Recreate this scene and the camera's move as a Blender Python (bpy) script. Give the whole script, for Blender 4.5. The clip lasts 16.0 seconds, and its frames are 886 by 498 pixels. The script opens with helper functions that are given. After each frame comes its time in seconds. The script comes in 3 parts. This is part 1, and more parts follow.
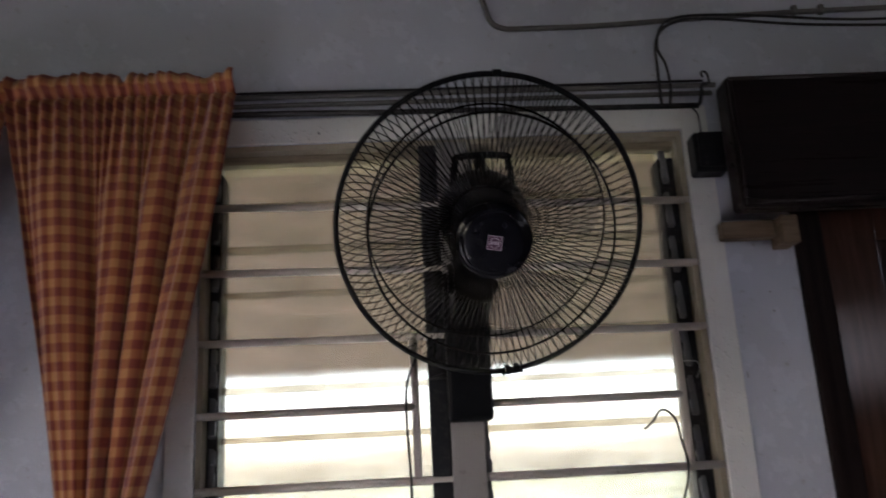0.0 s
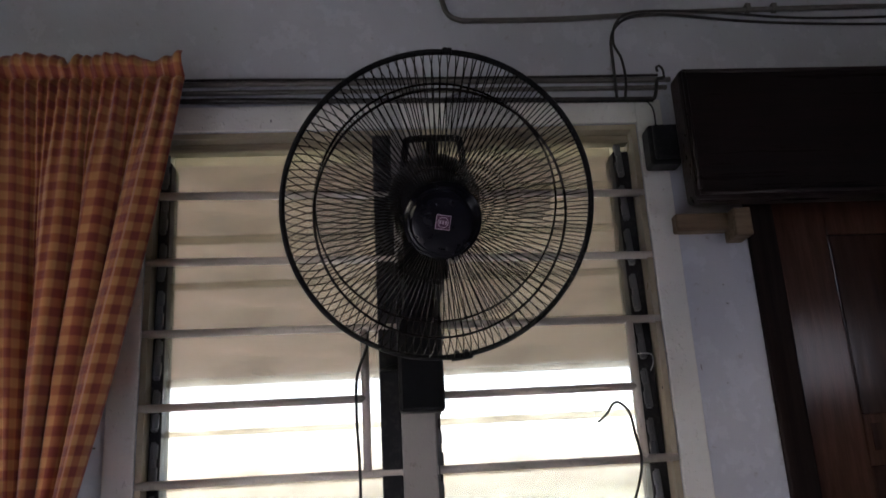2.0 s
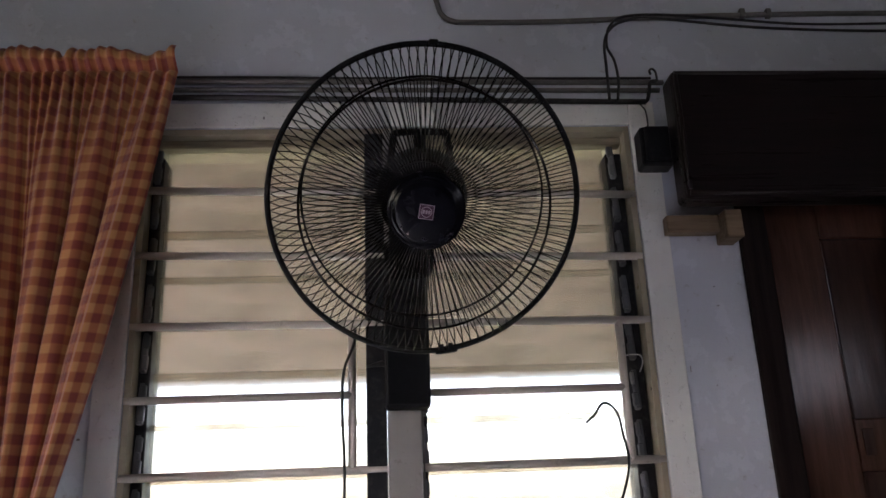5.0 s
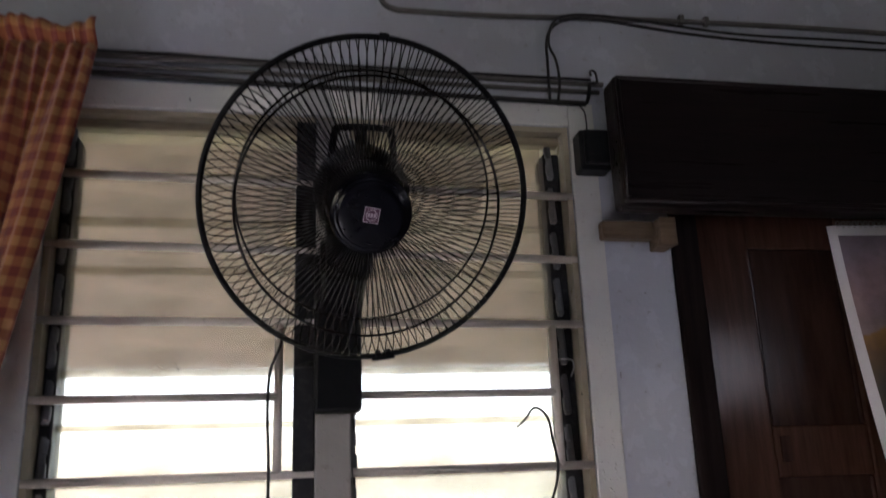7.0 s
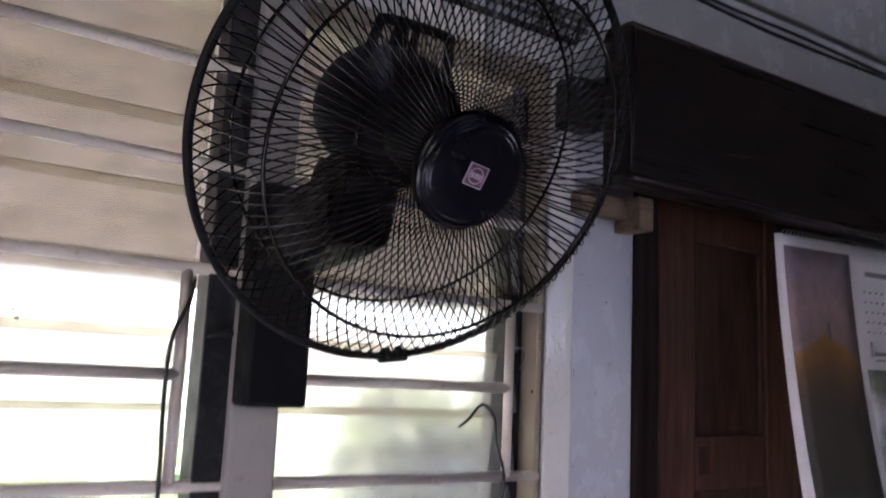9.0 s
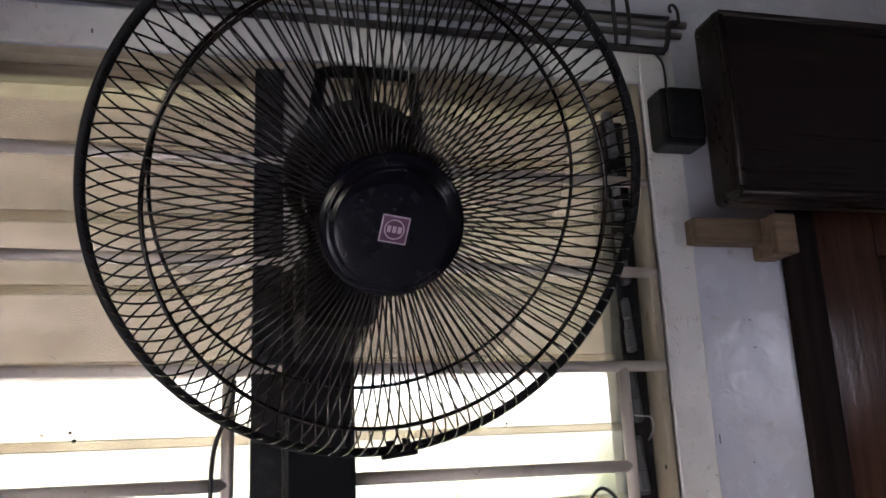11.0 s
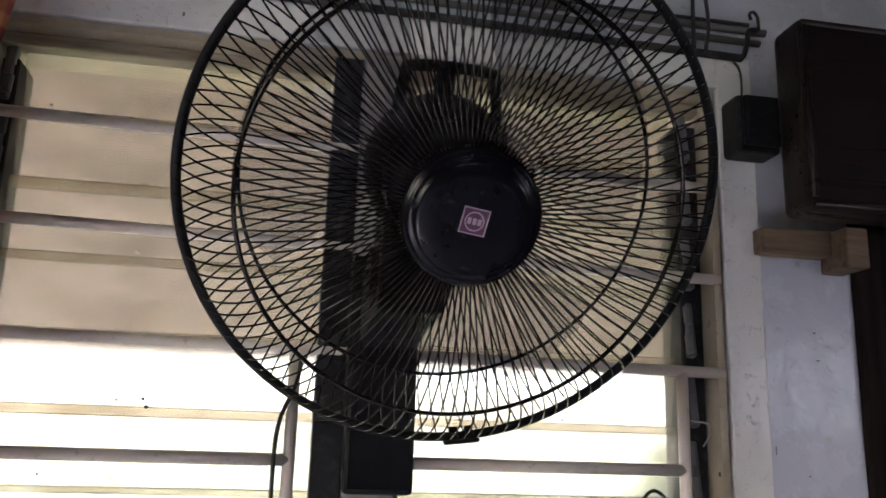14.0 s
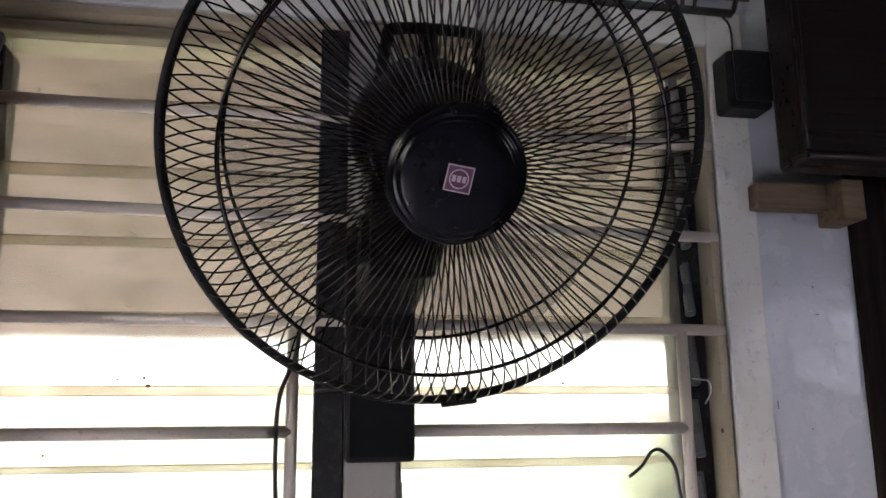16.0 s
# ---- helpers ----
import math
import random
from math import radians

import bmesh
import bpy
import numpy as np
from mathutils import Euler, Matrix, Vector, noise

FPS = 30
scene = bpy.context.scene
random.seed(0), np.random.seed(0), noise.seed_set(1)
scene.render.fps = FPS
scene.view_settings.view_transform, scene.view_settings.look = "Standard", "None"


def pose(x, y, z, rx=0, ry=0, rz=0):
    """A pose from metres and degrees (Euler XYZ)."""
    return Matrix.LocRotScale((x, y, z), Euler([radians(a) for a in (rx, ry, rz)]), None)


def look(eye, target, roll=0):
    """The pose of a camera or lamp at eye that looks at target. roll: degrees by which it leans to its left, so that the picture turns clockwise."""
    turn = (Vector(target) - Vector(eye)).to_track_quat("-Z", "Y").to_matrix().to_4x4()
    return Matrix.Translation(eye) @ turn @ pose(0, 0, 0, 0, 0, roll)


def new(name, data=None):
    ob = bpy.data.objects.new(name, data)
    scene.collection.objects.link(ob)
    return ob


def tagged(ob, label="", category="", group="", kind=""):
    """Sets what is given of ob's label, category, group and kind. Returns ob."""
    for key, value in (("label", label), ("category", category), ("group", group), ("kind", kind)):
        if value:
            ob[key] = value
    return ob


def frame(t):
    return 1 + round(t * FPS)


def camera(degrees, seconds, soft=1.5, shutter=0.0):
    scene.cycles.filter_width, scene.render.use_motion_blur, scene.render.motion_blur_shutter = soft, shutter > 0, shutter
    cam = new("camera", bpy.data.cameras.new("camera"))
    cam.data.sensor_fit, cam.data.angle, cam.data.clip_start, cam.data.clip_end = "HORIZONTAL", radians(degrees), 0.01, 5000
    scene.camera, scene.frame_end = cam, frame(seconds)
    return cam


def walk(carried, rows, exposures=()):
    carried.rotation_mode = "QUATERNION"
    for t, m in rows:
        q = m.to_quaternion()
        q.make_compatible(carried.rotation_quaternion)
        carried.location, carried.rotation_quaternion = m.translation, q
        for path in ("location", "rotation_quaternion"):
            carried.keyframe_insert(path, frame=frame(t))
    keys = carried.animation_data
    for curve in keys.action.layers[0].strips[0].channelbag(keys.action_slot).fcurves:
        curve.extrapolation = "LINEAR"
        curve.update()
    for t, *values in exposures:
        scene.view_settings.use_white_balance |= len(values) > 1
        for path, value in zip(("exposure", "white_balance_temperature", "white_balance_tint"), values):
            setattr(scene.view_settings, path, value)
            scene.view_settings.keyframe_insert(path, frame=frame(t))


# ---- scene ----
cam = camera(56.2, 16.0, shutter=0.4)
PATH = [
    (0, (0.108, 0.045, 1.609), (0.181, 1.974, 2.134), -3.0),
    (0.5, (0.106, 0.051, 1.606), (0.348, 1.984, 2.058), -4.2),
    (1, (0.101, 0.057, 1.604), (0.404, 1.988, 2.027), -2.5),
    (1.5, (0.101, 0.059, 1.6), (0.343, 1.998, 2.027), -1.6),
    (2, (0.137, 0.083, 1.558), (0.288, 1.995, 2.124), -3.2),
    (2.5, (0.174, 0.092, 1.515), (0.275, 1.978, 2.174), -2.5),
    (3, (0.169, 0.094, 1.518), (0.299, 2.0, 2.111), -2.2),
    (3.5, (0.167, 0.095, 1.515), (0.274, 1.996, 2.126), -1.7),
    (4, (0.168, 0.095, 1.517), (0.302, 1.995, 2.127), -2.0),
    (6.3, (0.175, 0.095, 1.512), (0.306, 1.982, 2.15), -2.6),
    (6.5, (0.168, 0.097, 1.518), (0.334, 1.984, 2.162), -2.9),
    (7, (0.123, 0.134, 1.57), (0.479, 2.023, 2.123), -2.1),
    (7.5, (0.024, 0.21, 1.663), (0.527, 2.14, 1.811), 0.8),
    (8, (-0.01, 0.256, 1.719), (0.711, 2.121, 1.737), 0.8),
    (8.5, (-0.07, 0.367, 1.724), (0.781, 2.176, 1.777), 1.9),
    (9, (-0.196, 0.607, 1.749), (0.873, 2.269, 2.056), 2.7),
    (9.2, (-0.209, 0.667, 1.761), (0.943, 2.265, 2.106), 2.5),
    (11.3, (0.139, 0.605, 1.770), (0.544, 2.502, 2.264), -2.3),
    (11.5, (0.136, 0.601, 1.767), (0.54, 2.492, 2.278), -1.9),
    (12, (0.122, 0.603, 1.764), (0.464, 2.501, 2.293), -0.9),
    (12.5, (0.115, 0.596, 1.758), (0.418, 2.499, 2.293), -0.1),
    (13, (0.106, 0.599, 1.764), (0.421, 2.497, 2.307), 0.5),
    (13.5, (0.106, 0.601, 1.761), (0.493, 2.5, 2.254), 0.6),
    (14, (0.095, 0.603, 1.764), (0.437, 2.52, 2.219), 1.8),
    (14.5, (0.085, 0.608, 1.761), (0.414, 2.532, 2.196), 2.1),
    (15, (0.091, 0.607, 1.757), (0.426, 2.537, 2.159), 1.5),
    (15.5, (0.102, 0.603, 1.747), (0.431, 2.531, 2.166), 1.2),
    (16, (0.111, 0.605, 1.747), (0.441, 2.534, 2.158), -0.5),
]
BASE = 4.0
EXPOSURES = [(t, BASE + e, kelvin, tint) for t, e, kelvin, tint in (
    (0.0, -0.2, 6300, 18), (0.5, -0.2, 6250, 19), (1.0, -0.45, 6250, 19), (1.5, -0.4, 6250, 19), (2.0, -0.1, 6250, 19), (2.5, 0.25, 6250, 19), (3.0, 0.15, 6250, 19),
    (3.5, 0.1, 6250, 19), (6.9, 0.1, 6250, 19), (7.5, -1.5, 6200, 20), (8.4, -1.5, 6100, 21), (9.0, 0.6, 5800, 25), (9.5, 0.6, 5850, 24), (11.5, 0.6, 6250, 19), (16.0, 0.62, 6250, 18))]
walk(cam, [(t, look(eye, target, roll)) for t, eye, target, roll in PATH], EXPOSURES)

# ---- light ----
world = bpy.data.worlds.new("sky")
scene.world = world
world.use_nodes = True
sky = world.node_tree.nodes.new("ShaderNodeTexSky")
sky.sky_type, sky.sun_disc = "NISHITA", False
sky.sun_elevation, sky.sun_rotation = radians(50), radians(256)
sky.dust_density = 4.0
back = world.node_tree.nodes["Background"]
world.node_tree.links.new(sky.outputs[0], back.inputs[0])
back.inputs[1].default_value = 0.15

sun_data = bpy.data.lights.new("sun", "SUN")
sun_data.energy, sun_data.angle, sun_data.color = 2.7, radians(4), (1.0, 0.97, 0.94)
sun = new("sun", sun_data)
sun.matrix_world = look((-8, -2, 10), (0, 0, 0))


def daylight(name, eye, target, width, height, power, colour):
    data = bpy.data.lights.new(name, "AREA")
    data.shape, data.size, data.size_y = "RECTANGLE", width, height
    data.energy, data.color = power, colour
    lamp = new(name, data)
    lamp.matrix_world = look(eye, target)
    return lamp


# sky light in the opening of the small side window
daylight("side_window_daylight", (1.84, 0.2, 1.98), (0.0, 0.2, 1.98), 0.2, 0.24, 0.22, (0.86, 0.87, 0.97))
# sky light in the opening of the west window, through which the sun falls on the floor
daylight("west_window_daylight", (-2.48, -0.4, 1.75), (0.0, -0.4, 1.75), 1.0, 1.0, 0.04, (0.82, 0.84, 0.97))
# small bright lamp added high behind, unseen, to put glints on the fan wires
daylight("added_glint_lamp", (0.3, -2.17, 2.74), (0.3, 0.0, 2.6), 0.22, 0.06, 0.055, (0.86, 0.89, 1.0))


# ---- materials ----
class Mat:
    """A node material with a principled surface, and helpers to wire it."""

    def __init__(self, name, colour=(0.5, 0.5, 0.5), rough=0.5, metal=0.0, **more):
        self.m = bpy.data.materials.new(name)
        self.m.use_nodes = True
        self.t = self.m.node_tree
        self.p = self.t.nodes["Principled BSDF"]
        self.p.inputs["Base Color"].default_value = (*colour, 1)
        self.p.inputs["Roughness"].default_value = rough
        self.p.inputs["Metallic"].default_value = metal
        for key, value in more.items():
            self.p.inputs[key.replace("_", " ")].default_value = value

    def node(self, kind, **values):
        n = self.t.nodes.new(kind)
        for key, value in values.items():
            n.inputs[key.replace("_", " ")].default_value = value
        return n

    def link(self, a, b):
        self.t.links.new(a, b)

    def coords(self, scale=(1, 1, 1), which="Object"):
        c, mp = self.node("ShaderNodeTexCoord"), self.node("ShaderNodeMapping")
        mp.inputs["Scale"].default_value = scale
        self.link(c.outputs[which], mp.inputs["Vector"])
        return mp.outputs["Vector"]

    def noise(self, scale, detail=5.0, rough=0.6, stretch=(1, 1, 1)):
        n = self.node("ShaderNodeTexNoise", Scale=scale, Detail=detail, Roughness=rough)
        self.link(self.coords(stretch), n.inputs["Vector"])
        return n.outputs["Fac"]

    def ramp(self, fac, *stops):
        r = self.node("ShaderNodeValToRGB")
        e = r.color_ramp.elements
        while len(e) < len(stops):
            e.new(0.5)
        for el, (pos, col) in zip(e, stops):
            el.position, el.color = pos, (*col, 1) if len(col) == 3 else col
        self.link(fac, r.inputs["Fac"])
        return r.outputs["Color"]

    def mix(self, fac, a, b, blend="MIX"):
        n = self.t.nodes.new("ShaderNodeMix")
        n.data_type, n.blend_type = "RGBA", blend
        for value, sock in ((fac, n.inputs[0]), (a, n.inputs[6]), (b, n.inputs[7])):
            if isinstance(value, (int, float)):
                sock.default_value = value
            elif isinstance(value, tuple):
                sock.default_value = (*value, 1)
            else:
                self.link(value, sock)
        return n.outputs[2]

    def math(self, op, a, b=0.0):
        n = self.t.nodes.new("ShaderNodeMath")
        n.operation = op
        for value, sock in ((a, n.inputs[0]), (b, n.inputs[1])):
            if isinstance(value, (int, float)):
                sock.default_value = value
            else:
                self.link(value, sock)
        return n.outputs[0]

    def bump(self, height, strength=0.3, distance=0.002):
        b = self.node("ShaderNodeBump", Strength=strength, Distance=distance)
        self.link(height, b.inputs["Height"])
        self.link(b.outputs["Normal"], self.p.inputs["Normal"])

    def base(self, colour):
        self.link(colour, self.p.inputs["Base Color"])

    def roughness(self, value):
        self.link(value, self.p.inputs["Roughness"])


def grey(a):
    return (a, a, a)


def paint(name, colour, dirt, rough, lump=0.0015, coat=0.0, fine=0.22):
    """Old brushed enamel on plaster: faint blotches, scuffs and lumps."""
    k = Mat(name, colour, rough, Coat_Weight=coat, Coat_Roughness=0.12)
    blot = k.ramp(k.noise(3.5), (0.3, colour), (0.75, tuple(c * 0.86 for c in colour)))
    spots = k.ramp(k.noise(55, 6, 0.65), (0.635, grey(0)), (0.68, grey(1)))
    k.base(k.mix(k.math("MULTIPLY", spots, 0.35), blot, dirt))
    k.roughness(k.ramp(k.noise(22), (0.3, grey(rough * 0.6)), (0.7, grey(min(1, rough * 1.7)))))
    beads = k.ramp(k.noise(95, 2), (0.6, grey(0)), (0.72, grey(1)))
    lumps = k.math("ADD", k.math("MULTIPLY", k.noise(14, 3), 1.0), k.math("MULTIPLY", beads, fine))
    k.bump(lumps, 0.5, lump * 3)
    return k.m


def wood(name, dark, light, rough, grain=(60, 60, 3), coat=0.0, shine=0.5, relief=0.35):
    k = Mat(name, dark, rough, Coat_Weight=coat, Coat_Roughness=0.15, Specular_IOR_Level=shine)
    g = k.noise(1.0, 8, 0.65, grain)
    broad = k.noise(0.35, 3, 0.5, grain)
    col = k.mix(broad, dark, light)
    k.base(k.mix(k.ramp(g, (0.35, grey(0)), (0.7, grey(0.75))), col, tuple(c * 0.45 for c in dark)))
    k.roughness(k.ramp(g, (0.3, grey(rough * 0.8)), (0.7, grey(min(1, rough * 1.3)))))
    k.bump(k.math("ADD", g, k.math("MULTIPLY", broad, 0.5)), relief, 0.002)
    return k.m


def plastic(name, colour, rough, dust=0.1, shine=0.5):
    k = Mat(name, colour, rough, Specular_IOR_Level=shine)
    fleck = k.ramp(k.noise(60, 6, 0.7), (0.5, grey(0)), (0.85, grey(dust)))
    k.base(k.mix(fleck, colour, (0.3, 0.28, 0.25)))
    k.roughness(k.ramp(k.noise(30), (0.3, grey(rough * 0.8)), (0.7, grey(min(1, rough * 1.3)))))
    k.bump(k.noise(400, 2), 0.08, 0.0004)
    return k.m


WALL = paint("blue_white_wall_paint", (0.6, 0.62, 0.69), (0.3, 0.28, 0.27), 0.2, 0.0016, 0.0, 0.1)
BAND = paint("white_window_band_enamel", (0.86, 0.85, 0.81), (0.35, 0.32, 0.28), 0.12, 0.0016, 0.0, 0.9)
# reveal cream is darkened to carry the shade of the downward-facing soffit
REVEAL = paint("shade_darkened_cream_enamel", (0.42, 0.36, 0.26), (0.16, 0.12, 0.08), 0.4)
# dark brown on ceiling and room walls is added to cut bounce light
CEIL = wood("bounce_cutting_brown_ceiling", (0.16, 0.12, 0.1), (0.24, 0.18, 0.15), 0.6, (4, 40, 40))
DARK_WALL = wood("bounce_cutting_brown_wall", (0.09, 0.07, 0.06), (0.15, 0.115, 0.1), 0.5, (40, 40, 3))
BAR = paint("white_bar_enamel", (0.66, 0.59, 0.52), (0.12, 0.08, 0.05), 0.35, 0.0008)
POST = paint("grey_white_post_enamel", (0.36, 0.335, 0.31), (0.16, 0.13, 0.1), 0.4)
DOOR = wood("dark_varnished_door_wood", (0.045, 0.024, 0.019), (0.072, 0.038, 0.029), 0.15, (45, 45, 6), 0.0, 0.3, 0.35)
STILE = wood("red_brown_varnished_wood", (0.066, 0.031, 0.022), (0.11, 0.053, 0.036), 0.13, (60, 60, 6), 0.0, 0.4, 0.5)
PELMET = wood("blackish_brown_varnished_wood", (0.012, 0.0085, 0.0085), (0.022, 0.015, 0.0145), 0.3, (3.0, 70, 70), 0.0, 0.2)
JAMB = wood("blackish_brown_jamb_wood", (0.014, 0.009, 0.008), (0.024, 0.015, 0.013), 0.6, (70, 70, 3), 0.0, 0.1)
BATTEN = wood("raw_yellowish_batten_wood", (0.18, 0.12, 0.068), (0.27, 0.19, 0.115), 0.6, (6, 90, 90))
BLACK = plastic("black_fan_plastic", (0.006, 0.006, 0.007), 0.5, 0.02, 0.16)
GLOSS = plastic("glossy_black_cap_plastic", (0.003, 0.003, 0.0055), 0.22, 0.02, 0.2)
WIRE = plastic("black_coated_guard_wire", (0.008, 0.0055, 0.004), 0.1, 0.02, 0.25)
CABLE = plastic("black_cable_sheath", (0.018, 0.016, 0.016), 0.45, 0.25)
CONDUIT = plastic("dusty_grey_conduit", (0.13, 0.12, 0.115), 0.5, 0.5)
CHANNEL = plastic("dark_louvre_channel_metal", (0.016, 0.016, 0.018), 0.45, 0.2, 0.3)
CLIP = plastic("grey_louvre_clip_metal", (0.13, 0.13, 0.14), 0.42, 0.3)
SWITCH = plastic("charcoal_switch_box_plastic", (0.009, 0.009, 0.011), 0.4, 0.08, 0.25)
PAPER = Mat("calendar_paper", (0.72, 0.7, 0.74), 0.5).m
INK = Mat("grey_print_ink", (0.16, 0.15, 0.18), 0.6).m
PINK = Mat("pale_badge_print", (0.45, 0.36, 0.43), 0.4).m
PLUM = Mat("plum_badge_print", (0.07, 0.022, 0.055), 0.35).m
STEEL = Mat("bright_hook_wire", (0.55, 0.55, 0.55), 0.3, 1.0).m
RAIL = wood("stained_cream_head_rail", (0.34, 0.27, 0.17), (0.5, 0.43, 0.31), 0.5, (5, 40, 60))
CHIP = Mat("bared_grey_plaster", (0.2, 0.19, 0.19), 0.8).m
FLOOR = paint("grey_cement_floor", (0.47, 0.48, 0.53), (0.15, 0.14, 0.12), 0.5)


def glass_material():
    """Obscure, dusty louvre glass: light comes through scattered, outlines behind it are lost."""
    k = Mat("obscure_dusty_louvre_glass", (0.8, 0.78, 0.7), 0.2)
    t, nodes = k.t, k.t.nodes
    film = k.noise(5.0, 6, 0.65, (1, 1, 2.5))
    grime = k.ramp(k.noise(1.0, 7, 0.7, (9, 9, 30)), (0.3, grey(0)), (0.85, grey(0.9)))
    sep = k.node("ShaderNodeSeparateXYZ")
    k.link(k.node("ShaderNodeTexCoord").outputs["Object"], sep.inputs[0])
    edge = k.ramp(k.math("MULTIPLY", k.math("ABSOLUTE", sep.outputs["Z"]), 10.0), (0.43, grey(0)), (0.455, grey(0.26)))
    grime = k.mix(1.0, grime, k.math("MULTIPLY", edge, k.ramp(k.noise(14, 5), (0.3, grey(0.3)), (0.7, grey(1)))), "ADD")
    line = k.ramp(k.math("MULTIPLY", k.math("ABSOLUTE", sep.outputs["Z"]), 10.0), (0.525, grey(0)), (0.53, grey(0.85)))
    tint = k.mix(grime, (0.98, 0.955, 0.9), (0.77, 0.71, 0.63))
    tint = k.mix(k.math("MULTIPLY", line, k.ramp(k.noise(1.0, 4, 0.6, (12, 12, 3)), (0.35, grey(0.25)), (0.6, grey(1)))), tint, (0.2, 0.17, 0.12))
    refr = k.node("ShaderNodeBsdfRefraction", Roughness=0.24, IOR=1.18)
    k.link(tint, refr.inputs["Color"])
    clear = k.node("ShaderNodeBsdfTransparent")
    k.link(tint, clear.inputs["Color"])
    tran = k.node("ShaderNodeBsdfTranslucent")
    k.link(tint, tran.inputs["Color"])
    dust = k.node("ShaderNodeBsdfDiffuse", Color=(0.5, 0.44, 0.38, 1))
    gloss = k.node("ShaderNodeBsdfGlossy", Roughness=0.12)
    fres = k.node("ShaderNodeFresnel", IOR=1.45)

    def blend(fac, a, b):
        n = nodes.new("ShaderNodeMixShader")
        if isinstance(fac, float):
            n.inputs[0].default_value = fac
        else:
            k.link(fac, n.inputs[0])
        k.link(a, n.inputs[1])
        k.link(b, n.inputs[2])
        return n.outputs[0]

    through_glass = blend(0.12, refr.outputs[0], clear.outputs[0])
    body = blend(k.ramp(film, (0.3, grey(0.07)), (0.75, grey(0.19))), through_glass, tran.outputs[0])
    body = blend(k.ramp(film, (0.38, grey(0.02)), (0.72, grey(0.19))), body, dust.outputs[0])
    body = blend(fres.outputs[0], body, gloss.outputs[0])
    k.link(body, nodes["Material Output"].inputs["Surface"])
    nodes.remove(k.p)
    return k.m


def blade_material():
    """See-through grey that stands in for the haze of the spinning fan blades."""
    k = Mat("spin_haze_blade_grey", (0.05, 0.05, 0.06), 0.25)
    clear = k.node("ShaderNodeBsdfTransparent", Color=(0.93, 0.93, 0.95, 1))
    body = k.node("ShaderNodeBsdfDiffuse", Color=(0.012, 0.012, 0.015, 1))
    gloss = k.node("ShaderNodeBsdfGlossy", Roughness=0.35, Color=(0.6, 0.6, 0.65, 1))
    fres = k.node("ShaderNodeFresnel", IOR=1.35)
    a, b = k.node("ShaderNodeMixShader"), k.node("ShaderNodeMixShader")
    a.inputs[0].default_value = 0.1
    k.link(clear.outputs[0], a.inputs[1])
    k.link(body.outputs[0], a.inputs[2])
    k.link(k.math("MULTIPLY", fres.outputs[0], 0.15), b.inputs[0])
    k.link(a.outputs[0], b.inputs[1])
    k.link(gloss.outputs[0], b.inputs[2])
    k.link(b.outputs[0], k.t.nodes["Material Output"].inputs["Surface"])
    k.t.nodes.remove(k.p)
    return k.m


def gingham_material():
    """Woven check of dark rust and amber; UV is the cloth laid flat, in metres."""
    k = Mat("rust_and_amber_gingham", (0.5, 0.2, 0.05), 0.85, Sheen_Weight=0.25)
    sep = k.node("ShaderNodeSeparateXYZ")
    c = k.node("ShaderNodeTexCoord")
    k.link(c.outputs["UV"], sep.inputs[0])
    bands = []
    for axis in ("X", "Y"):
        wave = k.math("SINE", k.math("MULTIPLY", sep.outputs[axis], 2 * math.pi / 0.033))
        bands.append(k.ramp(k.math("ADD", k.math("MULTIPLY", wave, 0.5), 0.5), (0.34, grey(0)), (0.66, grey(0.5))))
    level = k.math("ADD", bands[0], bands[1])
    col = k.ramp(level, (0.0, (0.6, 0.29, 0.105)), (0.5, (0.42, 0.135, 0.048)), (1.0, (0.24, 0.043, 0.027)))
    fade = k.noise(7, 4)
    col = k.mix(k.ramp(fade, (0.4, grey(0)), (0.8, grey(0.25))), col, (0.4, 0.14, 0.05))
    hem = k.math("LESS_THAN", k.math("ABSOLUTE", k.math("SUBTRACT", sep.outputs["X"], 0.548)), 0.0022)
    col = k.mix(k.math("MULTIPLY", hem, 0.6), col, (0.6, 0.33, 0.24))
    k.base(col)
    weave = k.math("MULTIPLY", k.math("SINE", k.math("MULTIPLY", sep.outputs["X"], 4200.0)), k.math("SINE", k.math("MULTIPLY", sep.outputs["Y"], 4200.0)))
    k.bump(k.math("ADD", weave, k.math("MULTIPLY", k.noise(45, 4), 3.0)), 0.3, 0.0012)
    out = k.t.nodes["Material Output"]
    tran = k.node("ShaderNodeBsdfTranslucent")
    k.link(col, tran.inputs["Color"])
    m = k.node("ShaderNodeMixShader")
    m.inputs[0].default_value = 0.1
    k.link(k.p.outputs[0], m.inputs[1])
    k.link(tran.outputs[0], m.inputs[2])
    k.link(m.outputs[0], out.inputs["Surface"])
    return k.m


def leaf_material(name, a, b):
    k = Mat(name, a, 0.5)
    g = k.node("ShaderNodeNewGeometry")
    k.base(k.mix(g.outputs["Random Per Island"], a, b))
    return k.m


